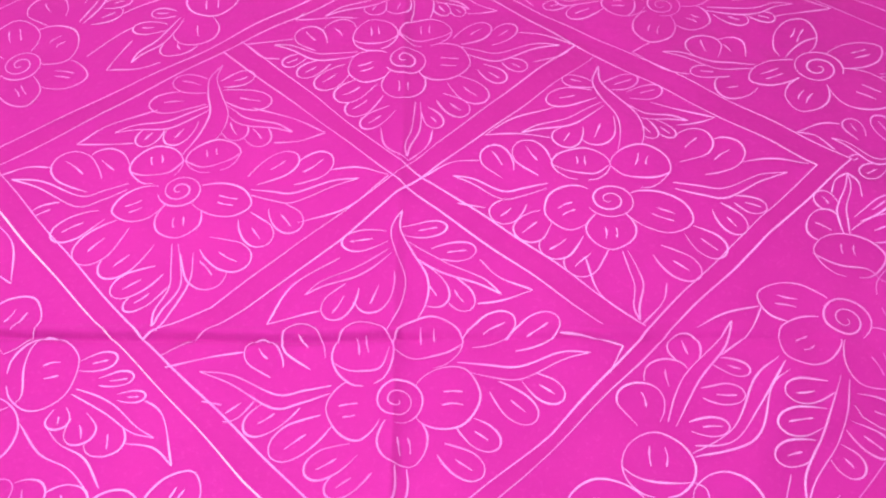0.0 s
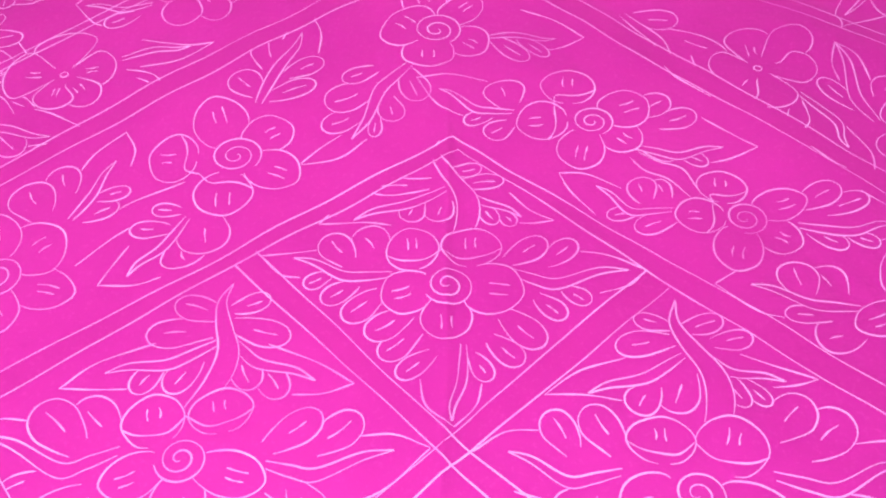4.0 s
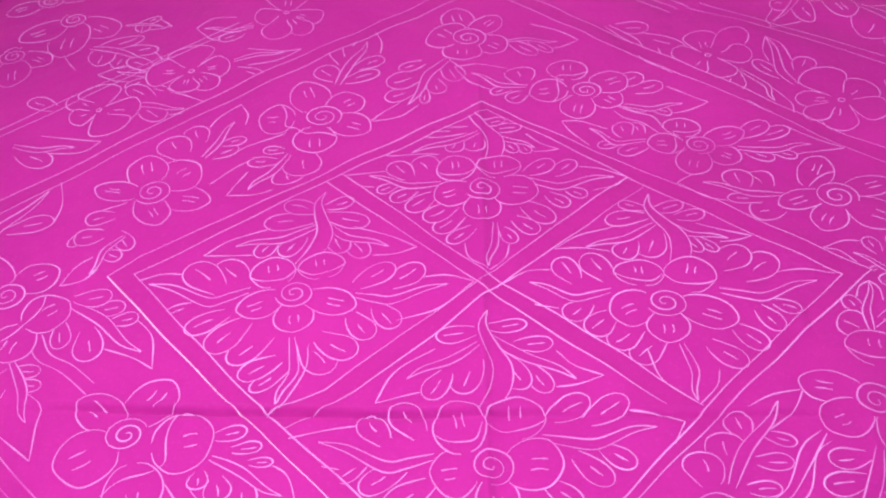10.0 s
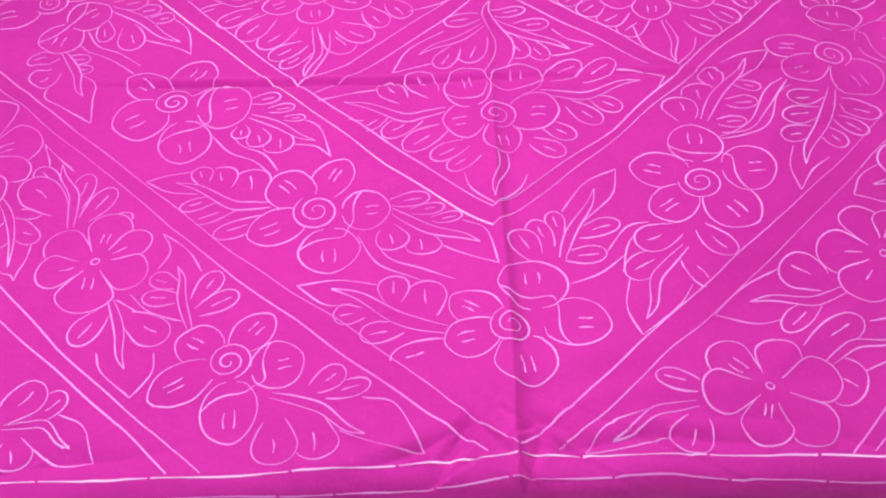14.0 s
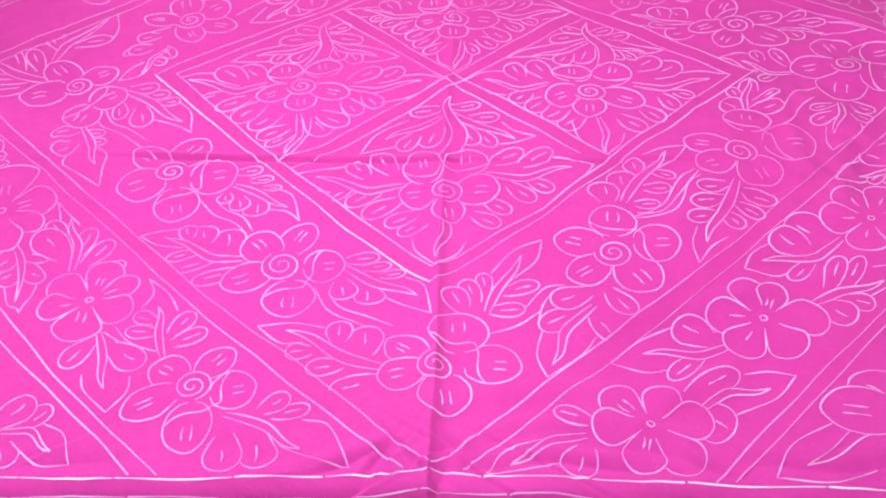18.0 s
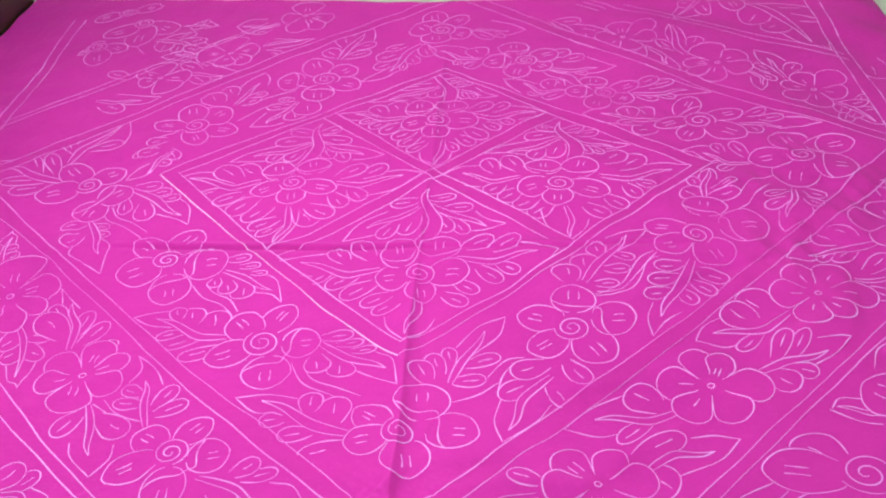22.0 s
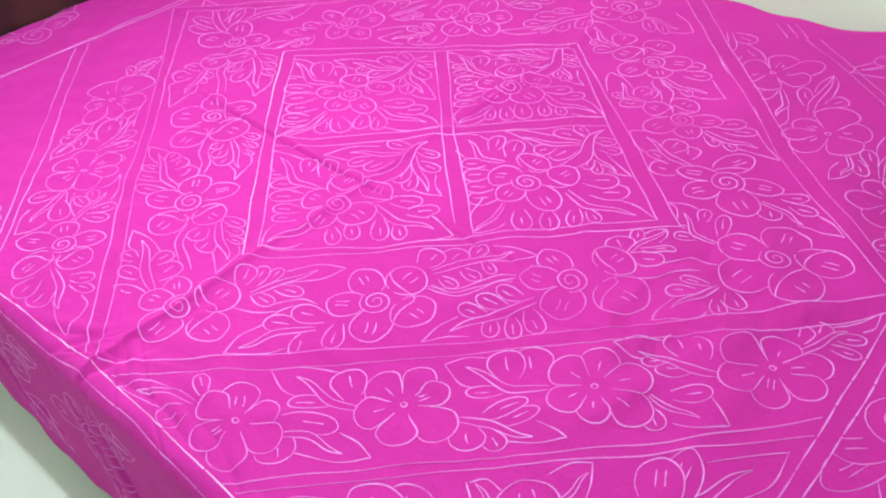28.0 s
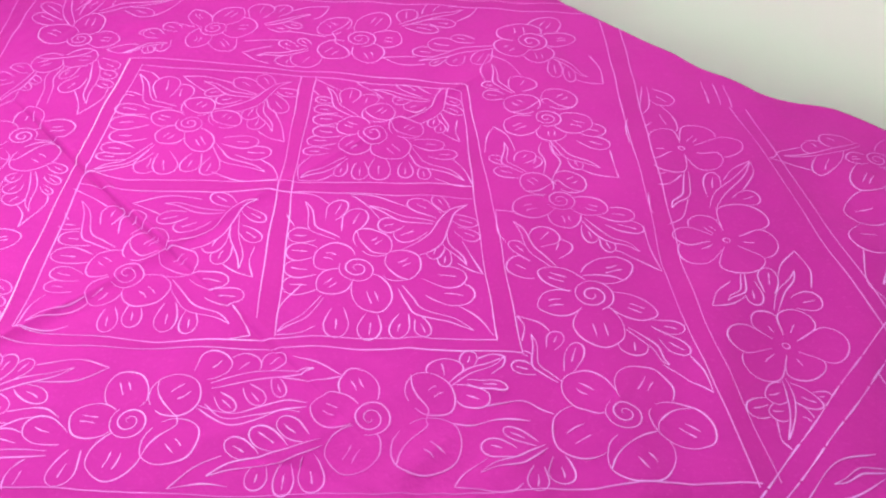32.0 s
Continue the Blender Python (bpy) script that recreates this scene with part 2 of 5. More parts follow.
def foot_edge(u):
    return -0.764 + 0.037 * u


def far_edge(u):
    return 0.756 + 0.040 * soft(u, 0.34, 0.48) + 0.08 * np.clip(u - 0.42, 0, 1) + 0.12 * np.clip(-u - 0.12, 0, 1)


def right_edge(v):
    return 0.905 - 0.075 * np.clip(v, -0.2, 0.9) + 0.02


def fall(d, r):
    """Way out and way down of cloth that rolls over an edge of radius r, d metres past it."""
    a = np.clip(d / r, 0, math.pi / 2)
    rest = np.clip(d - r * math.pi / 2, 0, None)
    return r * np.sin(a), r * (1 - np.cos(a)) + rest, rest


def crease(d, width, depth):
    return -depth * np.exp(-np.abs(d) / width) + 0.6 * depth * np.exp(-((d - 1.6 * width) / (1.4 * width)) ** 2)


# place, direction, height, width and half length of soft folds in the laid cloth
SOFT_FOLDS = [(0.36, -0.30, 1.40, 0.0045, 0.020, 0.13), (0.47, -0.33, 1.25, 0.0040, 0.016, 0.12), (0.58, -0.20, 1.30, 0.0038, 0.018, 0.12),
              (0.30, -0.52, 0.50, 0.0036, 0.016, 0.12), (0.52, -0.42, 0.45, 0.0034, 0.014, 0.14), (0.12, -0.66, 0.10, 0.0040, 0.018, 0.10),
              (-0.20, -0.70, -0.20, 0.0034, 0.020, 0.12), (0.70, -0.12, 1.10, 0.0040, 0.022, 0.16), (-0.62, -0.22, 1.50, 0.0034, 0.012, 0.09),
              (0.03, -0.60, 1.52, 0.0030, 0.030, 0.18), (0.66, 0.20, 2.10, 0.0036, 0.022, 0.16), (-0.45, -0.55, 0.70, 0.0030, 0.018, 0.14),
              (0.22, -0.70, 0.05, 0.0048, 0.014, 0.13), (0.45, 0.10, 2.30, 0.0026, 0.020, 0.12),
              (0.42, -0.22, 1.62, 0.0030, 0.012, 0.10), (0.51, -0.12, 1.75, 0.0034, 0.014, 0.12), (0.63, -0.34, 1.20, 0.0036, 0.016, 0.12), (0.76, -0.30, 1.45, 0.0034, 0.018, 0.14),
              (-0.70, -0.45, 1.95, 0.0026, 0.014, 0.12), (-0.55, -0.02, 1.60, 0.0022, 0.010, 0.08), (0.33, -0.63, 0.85, 0.0034, 0.013, 0.09), (-0.12, -0.74, 0.25, 0.0036, 0.012, 0.07)]


def height(u, v):
    """Small relief of the laid sheet: packing folds, pulls towards the foot, gentle waves."""
    tilt = u * 0.8 + v * 0.6
    h = 0.0030 * np.sin(46 * tilt + 2.5 * np.sin(6 * u) + 1.5 * np.sin(9 * v)) * np.sin(7 * u - 5 * v + 1.2 * np.sin(4 * v)) * (0.35 + soft(u, -0.1, 0.5))
    h = h + 0.0034 * np.sin(5.1 * u + 1.3 * np.sin(3 * v)) * np.cos(4.3 * v + 0.6) + 0.0011 * np.sin(13 * u - 7 * v) * np.sin(9 * v + 2)
    wu, wv = u + 0.05 * np.sin(7 * v + 1), v + 0.05 * np.sin(6 * u + 2)
    h = h + 0.0010 * np.sin(38 * wu + 11 * wv) * np.sin(9 * wu - 17 * wv + 1) + 0.0007 * np.sin(61 * wv - 23 * wu) * np.sin(13 * wu + 5 * wv)
    # fine crumples where the cloth lies slack
    slack = soft(u, 0.22, 0.42) * (1 - soft(u, 0.74, 0.86)) * soft(v, -0.66, -0.45) * (1 - soft(v, 0.10, 0.40))
    slack = slack + 0.7 * (1 - soft(u, -0.62, -0.44)) * (1 - soft(v, 0.05, 0.30)) + 0.6 * (1 - soft(v, -0.74, -0.62))
    bend = 3.0 * np.sin(9 * u + 5 * v) + 2.0 * np.sin(13 * v - 4 * u)
    h = h + 0.0011 * slack * np.sin(150 * u + 78 * v + bend) * np.clip(np.sin(17 * u - 21 * v + 0.6 * bend), 0, 1)
    h = h + 0.0014 * slack * np.sin(82 * u - 45 * v + 1.3 * bend) * np.clip(np.sin(11 * u + 16 * v - 0.5 * bend + 1), 0, 1)
    # soft long folds
    for cu, cv, ang, size, wide, far in SOFT_FOLDS:
        du, dv = (u - cu) * math.cos(ang) + (v - cv) * math.sin(ang), -(u - cu) * math.sin(ang) + (v - cv) * math.cos(ang)
        dv = dv - 0.02 * np.sin(12 * du + 9 * cu)
        h = h + 1.25 * size * np.exp(-(dv / (1.1 * wide)) ** 2) * np.exp(-(du / far) ** 2)
    wob = 0.003 * np.sin(9 * u) + 0.002 * np.sin(23 * u)
    h = h + crease(v + 0.2105 - 0.4 * wob, 0.0045, 0.0076) * (soft(u, -0.62, -0.42) * (1 - soft(u, -0.12, 0.25)) + 0.5 * soft(u, 0.08, 0.2) * (1 - soft(u, 0.3, 0.5)))
    wob = 0.004 * np.sin(7 * v) + 0.002 * np.sin(19 * v)
    # the middle fold: a ridge with a steep side and a gentle one
    deep = 0.0050 + 0.0046 * (1 - soft(v, -0.62, -0.20))
    d = u + 0.004 + 0.045 * (v + 0.1) - 0.5 * wob
    h = h + deep * np.where(d > 0, np.exp(-(np.abs(d) / 0.0072) ** 1.5), np.exp(-np.abs(d) / 0.035)) * (1 - soft(v, 0.35, 0.6))
    h = h - 0.30 * deep * np.exp(-((d - 0.024) / 0.012) ** 2) * (1 - soft(v, 0.35, 0.6))
    # pulls at the foot
    for cu, tilt, size in ((-0.035, 0.7, 0.008), (0.02, -0.9, 0.006), (0.09, -1.6, 0.006), (-0.010, 1.6, 0.006), (0.045, 0.3, 0.006), (0.20, -2.2, 0.005), (-0.45, 1.8, 0.004), (-0.60, 1.2, 0.006)):
        d = u - cu - tilt * (v + 0.76)
        h = h + crease(d, 0.0055, 0.62 * size) * np.exp(-((v + 0.745) / 0.060) ** 2)
    # puckers along the hem line
    for cu, cv, ang, size, wide, far in ((0.17, -0.742, 0.02, 0.0065, 0.008, 0.10), (-0.030, -0.735, 0.90, 0.006, 0.007, 0.04), (-0.065, -0.748, 0.35, 0.005, 0.007, 0.05), (0.33, -0.733, -0.15, 0.004, 0.008, 0.08),
                                         (-0.42, -0.770, 0.20, 0.004, 0.010, 0.10), (-0.62, -0.735, 0.30, 0.005, 0.012, 0.08), (0.055, -0.725, -0.60, 0.004, 0.007, 0.05), (0.48, -0.725, 0.10, 0.004, 0.009, 0.10)):
        du, dv = (u - cu) * math.cos(ang) + (v - cv) * math.sin(ang), -(u - cu) * math.sin(ang) + (v - cv) * math.cos(ang)
        h = h + crease(dv - 0.006 * np.sin(30 * du + 9 * cu), wide, size) * np.exp(-(du / far) ** 2)
    # drag lines across the flowers
    for cu, cv, ang, size in ((0.43, -0.30, 0.35, 0.0030), (0.50, -0.27, 0.2, 0.0022), (0.06, -0.62, 1.1, 0.002), (-0.62, -0.18, 1.45, 0.002), (0.40, -0.05, 1.3, 0.0014)):
        du, dv = (u - cu) * math.cos(ang) + (v - cv) * math.sin(ang), -(u - cu) * math.sin(ang) + (v - cv) * math.cos(ang)
        h = h + crease(dv - 0.01 * np.sin(25 * du), 0.006, size) * np.exp(-(du / 0.06) ** 2)
    return h


DRAPE_FOLDS = [(-0.36, 0.03, 0.34), (-0.62, 0.10, 0.38), (-0.02, 0.0, 0.36), (0.06, 0.02, 0.30), (0.25, 0.05, 0.36), (0.55, 0.02, 0.3)]


def surface(u, v):
    """The place in the room of the sheet's point (u, v)."""
    u, v = np.asarray(u, float), np.asarray(v, float)
    z = TOP + height(u, v)
    fo, fd, fr = fall(np.clip(foot_edge(u) - v, 0, None), 0.030)
    bo, bd, br = fall(np.clip(v - far_edge(u), 0, None), 0.030)
    ro, rd, rr = fall(np.clip(u - right_edge(v), 0, None), 0.10)
    fold_f = 0.0030 * np.sin(13 * u + 2.0 * np.sin(5 * u)) + 0.0022 * np.sin(41 * u + 1)
    for cu, top, bot in DRAPE_FOLDS:
        line = u - cu - 0.25 * (fr - 0.2)
        fold_f = fold_f - 0.020 * np.exp(-(line / 0.014) ** 2) * soft(fr, top, top + 0.06) * (1 - soft(fr, bot - 0.05, bot))
    low = fr - 0.27 - 0.10 * np.sin(3.0 * u + 0.4)
    fold_f = fold_f - 0.014 * np.exp(-(low / 0.012) ** 2) * soft(-u, 0.12, 0.3)
    fold_r = 0.014 * np.sin(15 * v + 1.5 * np.sin(6 * v))
    x = np.minimum(u, right_edge(v)) + ro + rr * 0.05 + fold_r * soft(rr, 0.0, 0.2) + 0.25 * np.minimum(fr, rr)
    y = np.clip(v, foot_edge(u), far_edge(u)) - fo - fr * 0.01 - fold_f * soft(fr, 0.02, 0.25) + bo - 0.25 * np.minimum(fr, rr)
    z = z - np.sqrt(fd ** 2 + rd ** 2 + bd ** 2)
    return np.stack([x, y, np.maximum(z, 0.02)], -1)


def lifted(u, v, up):
    """surface(), raised by up along its normal."""
    e = 0.002
    p = surface(u, v)
    n = np.cross(surface(np.add(u, e), v) - p, surface(u, np.add(v, e)) - p)
    n /= np.linalg.norm(n, axis=-1, keepdims=True) + 1e-12
    return p + n * np.asarray(up)[..., None]


U0, U1, V0, V1 = -1.192, 1.36, -1.17, 1.06
NU, NV = 570, 520


def spread(lo, hi, n, near):
    """n values from lo to hi, closer together round the places in near."""
    x = np.linspace(lo, hi, 4000)
    w = 1 + sum(k * np.exp(-((x - c) / s) ** 2) for c, s, k in near)
    total = np.cumsum(w)
    return np.interp(np.linspace(total[0], total[-1], n), total, x)


gu, gv = np.meshgrid(spread(U0, U1, NU, ((0.01, 0.07, 1.6),)), spread(V0, V1, NV, ((-0.21, 0.02, 2.5), (-0.775, 0.06, 1.8))))
sheet_verts = surface(gu.ravel(), gv.ravel())
idx = np.arange(NU * NV).reshape(NV, NU)
sheet_faces = np.stack([idx[:-1, :-1], idx[:-1, 1:], idx[1:, 1:], idx[1:, :-1]], -1).reshape(-1, 4)
bed_sheet = empty("bed_sheet", (0, 0, 0), "magenta cotton bed sheet with pale drawn flowers, spread over the bed", "bed sheet")
cloth = mesh_part("cloth", sheet_verts.tolist(), sheet_faces.tolist(), SHEET, bed_sheet, "magenta woven cotton with folds")
solid = cloth.modifiers.new("thickness", "SOLIDIFY")
solid.thickness, solid.offset = 0.0008, -1

# ---- drawn lines ----
WIDE = 0.0019
rng = random.Random(7)


def smooth_line(points, per=8):
    """A Catmull-Rom curve through the points."""
    p = [np.array(q, float) for q in points]
    p = [2 * p[0] - p[1]] + p + [2 * p[-1] - p[-2]]
    out = []
    for a, b, c, d in zip(p, p[1:], p[2:], p[3:]):
        for i in range(per):
            t = i / per
            out.append(0.5 * (2 * b + (c - a) * t + (2 * a - 5 * b + 4 * c - d) * t * t + (3 * b - a - 3 * c + d) * t ** 3))
    return np.array(out + [p[-2]])


SOLIDS = []      # outlines of shapes already drawn, behind which later lines stop


def solid_shape(points):
    p = np.asarray(points, float)
    SOLIDS.append((p.min(0), p.max(0), p))


def behind(pts, count):
    """Which of the points lie inside one of the first shapes drawn."""
    lo, hi = pts.min(0), pts.max(0)
    mask = np.zeros(len(pts), bool)
    for a, z, poly in SOLIDS[:count]:
        if a[0] > hi[0] or a[1] > hi[1] or z[0] < lo[0] or z[1] < lo[1]:
            continue
        inside = np.zeros(len(pts), bool)
        for (x0, y0), (x1, y1) in zip(poly, np.roll(poly, -1, axis=0)):
            crosses = (y0 > pts[:, 1]) != (y1 > pts[:, 1])
            inside ^= crosses & (pts[:, 0] < (x1 - x0) * (pts[:, 1] - y0) / (y1 - y0 + 1e-12) + x0)
        mask |= inside
    return mask


STRIP_DYE = cloth_material("deep_magenta_cotton", (0.488, 0.0192, 0.306), (0.432, 0.0150, 0.274), (0.538, 0.034, 0.355))


def strip(one, two):
    """The deeper dyed band between a pair of ruled lines."""
    def even(points):
        p = np.array(points, float)
        way = np.cumsum(np.r_[0, np.linalg.norm(np.diff(p, axis=0), axis=1)])
        s = np.linspace(0, way[-1], 220)
        return np.stack([np.interp(s, way, p[:, 0]), np.interp(s, way, p[:, 1])], -1)
    a, z = even(one), even(two)
    rows = np.concatenate([a + (z - a) * k for k in np.linspace(0.06, 0.94, 8)])
    verts = lifted(rows[:, 0], rows[:, 1], np.full(len(rows), 0.0004))
    faces = [(220 * j + i, 220 * j + i + 1, 220 * j + 221 + i, 220 * j + 220 + i) for j in range(7) for i in range(219)]
    return mesh_part("dyed_band", verts.tolist(), faces, STRIP_DYE, bed_sheet, "deeper magenta band between two ruled lines")


def band_shape(one, two):
    """Keeps the motifs out of the middle of a ruled band."""
    a, z = np.array(one, float), np.array(two, float)
    m = (a.mean(0) - z.mean(0)) * 0.16
    solid_shape(np.concatenate([a - m, (z + m)[::-1]]))


class Strokes:
    """Collects lines drawn on the cloth and turns them into one thin raised mesh."""

    def __init__(self):
        self.flat, self.up, self.faces, self.count = [], [], [], 0
        self.before = len(SOLIDS)

    def line(self, pts, wide=WIDE, fade=True, whole=False, single=False):
        """A line, left out where it runs behind shapes drawn before."""
        pts = np.asarray(pts, float)
        if whole:
            return self.run(pts, wide, fade)
        way = np.cumsum(np.r_[0, np.linalg.norm(np.diff(pts, axis=0), axis=1)])
        k = max(6, int(way[-1] / 0.0028))
        s = np.linspace(0, way[-1], k)
        pts = np.stack([np.interp(s, way, pts[:, 0]), np.interp(s, way, pts[:, 1])], -1)
        seen = ~behind(pts, self.before)
        i, runs = 0, []
        while i < k:
            if seen[i]:
                j = i
                while j < k and seen[j]:
                    j += 1
                if j - i >= 3:
                    runs.append(pts[i:j])
                i = j
            i += 1
        if single and runs:
            runs = [max(runs, key=len)]
        for r in runs:
            self.run(r, wide, fade)

    def run(self, pts, wide, fade):
        d = np.gradient(pts, axis=0)
        d /= np.linalg.norm(d, axis=1, keepdims=True) + 1e-9
        n = np.stack([-d[:, 1], d[:, 0]], -1)
        s = np.linspace(0, 1, len(pts))
        w = wide / 2 * (0.84 + 0.30 * np.sin(rng.uniform(0, 6) + s * rng.uniform(4, 9)))
        if fade:
            w = w * (0.45 + 0.55 * np.minimum(1, 9 * np.minimum(s, 1 - s) + 0.12))
        k, base = len(pts), self.count
        self.flat += [pts + n * w[:, None], pts, pts - n * w[:, None]]
        self.up += [np.full(k, 0.0006), np.full(k, 0.0012), np.full(k, 0.0006)]
        self.count += 3 * k
        for i in range(k - 1):
            p, q, r = base + i, base + k + i, base + 2 * k + i
            self.faces += [(p, q, q + 1, p + 1), (q, r, r + 1, q + 1)]

    def done(self, name, parent, mat=None, label=""):
        if not self.flat:
            return None
        flat = np.concatenate(self.flat)
        verts = lifted(flat[:, 0], flat[:, 1], np.concatenate(self.up))
        return mesh_part(name, verts.tolist(), self.faces, mat or THREAD, parent, label)


def jig(a):
    return rng.uniform(-a, a)


def frame_of(base, tip):
    b, t = np.array(base, float), np.array(tip, float)
    d = t - b
    return b, d, np.array([-d[1], d[0]])


DASHES = Strokes()


def ticks(st, c, along, across, n=2):
    """Short dashes inside a petal or a lobe."""
    for i in range(n):
        o = c + across * ((i - (n - 1) / 2) * 0.34 + jig(0.04))
        k = 0.26 + jig(0.06)
        DASHES.before = st.before
        DASHES.line(smooth_line([o - along * k, o + across * jig(0.05), o + along * k], 3), WIDE * 0.95, single=True)


def lobe(st, base, tip, wide, n=2):
    """A rounded lobe, open at its base."""
    b, d, s = frame_of(base, tip)
    s = s * wide
    lean = jig(0.05)
    q = [b + s * 0.26 - d * 0.03, b + d * 0.24 + s * 0.40, b + d * 0.58 + s * (0.50 + lean), b + d * 0.88 + s * (0.36 + lean),
         b + d * 1.0 + s * lean, b + d * 0.87 - s * (0.36 - lean), b + d * 0.56 - s * (0.49 - lean), b + d * 0.22 - s * 0.37, b - s * 0.22]
    q = smooth_line(q, 4)
    st.line(q, single=True)
    solid_shape(q)
    if n:
        ticks(st, b + d * 0.56, d * 0.80, s * 0.75, n)


def flower(centre, radius, spiral, petals, knot=None, s=1.0):
    """A flower: a spiral or a small ring, with rounded petals from (base, tip, width) about it. The first two petals fold over towards the knot."""
    c = np.array(centre, float)
    st = Strokes()
    k = np.linspace(0, 1, 46 if spiral else 18)
    if spiral:
        rad = radius * (0.10 + 0.62 * np.minimum(1, k / 0.62) ** 0.9 + 0.30 * soft(k, 0.60, 0.86))
        radius = radius * 1.12
        rad = rad * 1.12
        a = rng.uniform(0, 6.28) - k * 2.25 * 2 * math.pi
    else:
        rad, a = radius * 0.75 * np.ones_like(k), k * 2 * math.pi
    st.line(np.stack([c[0] + rad * np.cos(a), c[1] + rad * np.sin(a) * 0.95], -1), WIDE, spiral)
    heart = st.done("flower_motif", bed_sheet)
    ring = np.linspace(0, 2 * math.pi, 20, False)
    solid_shape(np.stack([c[0] + radius * np.cos(ring), c[1] + radius * 0.95 * np.sin(ring)], -1))
    if not spiral:
        # scallops that meet in notches between the petals
        tips = sorted((np.array((p[2], p[3])) * s for p in petals), key=lambda t: math.atan2(t[1], t[0]))
        notches = []
        for i, t in enumerate(tips):
            o = tips[(i + 1) % len(tips)]
            m = t / np.linalg.norm(t) + o / np.linalg.norm(o)
            m = m / (np.linalg.norm(m) + 1e-6)
            gap = (math.atan2(o[1], o[0]) - math.atan2(t[1], t[0])) % (2 * math.pi)
            notches.append(m * (np.linalg.norm(t) + np.linalg.norm(o)) / 2 * max(0.14, 0.52 - 0.16 * gap))
        for i, t in enumerate(tips):
            a, z = notches[i - 1], notches[i]
            side = np.array([-t[1], t[0]])
            turn = [abs((math.atan2(n[1], n[0]) - math.atan2(t[1], t[0]) + math.pi) % (2 * math.pi) - math.pi) for n in (a, z)]
            fat = min(0.52, max(0.26, 0.64 * math.tan(min(1.0, (turn[0] + turn[1]) / 2))))
            q = [c + a * 0.75, c + a * 1.0, c + t * 0.66 - side * fat, c + t * 0.91 - side * fat * 0.66, c + t + side * jig(0.03),
                 c + t * 0.91 + side * fat * 0.66, c + t * 0.66 + side * fat, c + z * 1.0, c + z * 0.75]
            st = Strokes()
            st.line(smooth_line(q, 5), single=True)
            ticks(st, c + t * (0.48 + jig(0.06)), t * 0.44, side * 0.36, rng.choice((0, 1, 2)))
            st.done("petal", heart)
            solid_shape(smooth_line([c] + q, 5))
        return heart
    for i, (bx, by, tx, ty, w) in enumerate(petals):
        b, t = c + np.array((bx, by)) * s, c + np.array((tx, ty)) * s
        b, d, side = frame_of(b, t)
        side = side * w * 1.08
        root = 0.14
        far = np.linalg.norm(b - c)
        if knot and i < 2:
            side = side / 1.08
            q = [b + side * 0.10, b + d * 0.06 + side * 0.30, b + d * 0.27 + side * (0.50 + jig(0.02)), b + d * 0.55 + side * (0.56 + jig(0.02)), b + d * 0.84 + side * 0.38,
                 b + d + side * jig(0.06), b + d * 0.84 - side * 0.38, b + d * 0.55 - side * (0.56 + jig(0.02)), b + d * 0.27 - side * (0.50 + jig(0.02)), b + d * 0.06 - side * 0.30, b - side * 0.10]
            st = Strokes()
            q = smooth_line(q, 5)
            st.line(q, single=True)
            solid_shape(q)
            k = c + np.array(knot)
            away = -1.0 if side @ (k - b) > 0 else 1.0
            edge = Strokes()
            edge.before = st.before
            edge.line(smooth_line([k, b + d * 0.22 - side * away * 0.26, b + d * 0.23 + side * away * 0.10, b + d * 0.30 + side * away * 0.36, b + d * 0.44 + side * away * 0.57], 5), single=True)
            edge.done("petal_edge", heart)
            ticks(st, b + d * 0.62, d * 0.50, side * 0.62, 2)
            st.done("petal", heart)
            continue
        node = far > 1.3 * radius and any(math.dist((bx, by), p[:2]) < 0.009 for k, p in enumerate(petals) if k != i)
        if not node and far > 0.6 * radius:
            # the petal comes out from under the heart
            b, size = c + (b - c) * 0.6 * radius / far, np.linalg.norm(side)
            d = t - b
            side = np.array([-d[1], d[0]]) / np.linalg.norm(d) * size
        q = [b + side * root, b + d * 0.14 + side * (0.38 + jig(0.03)), b + d * 0.46 + side * (0.53 + jig(0.03)), b + d * 0.80 + side * (0.42 + jig(0.04)),
             b + d + side * jig(0.06), b + d * 0.80 - side * (0.42 + jig(0.04)), b + d * 0.46 - side * (0.53 + jig(0.03)),
             b + d * 0.14 - side * (0.38 + jig(0.03)), b - side * root]
        st = Strokes()
        q = smooth_line(q, 5)
        st.line(q, single=True)
        solid_shape(q)
        o = b - c
        if node:
            # turned-over edge of the petal, from the node to its rim
            sgn = 1.0 if (side @ -o) > 0 else -1.0
            edge = Strokes()
            edge.before = st.before
            edge.line(smooth_line([b, b + d * 0.28 + side * sgn * 0.10, b + d * 0.52 + side * sgn * 0.26, b + d * 0.70 + side * sgn * 0.50], 5), single=True)
            edge.done("petal_edge", heart)
        ticks(st, b + d * 0.60, d * 0.55, side * 0.62, 2)
        st.done("petal", heart)
    return heart


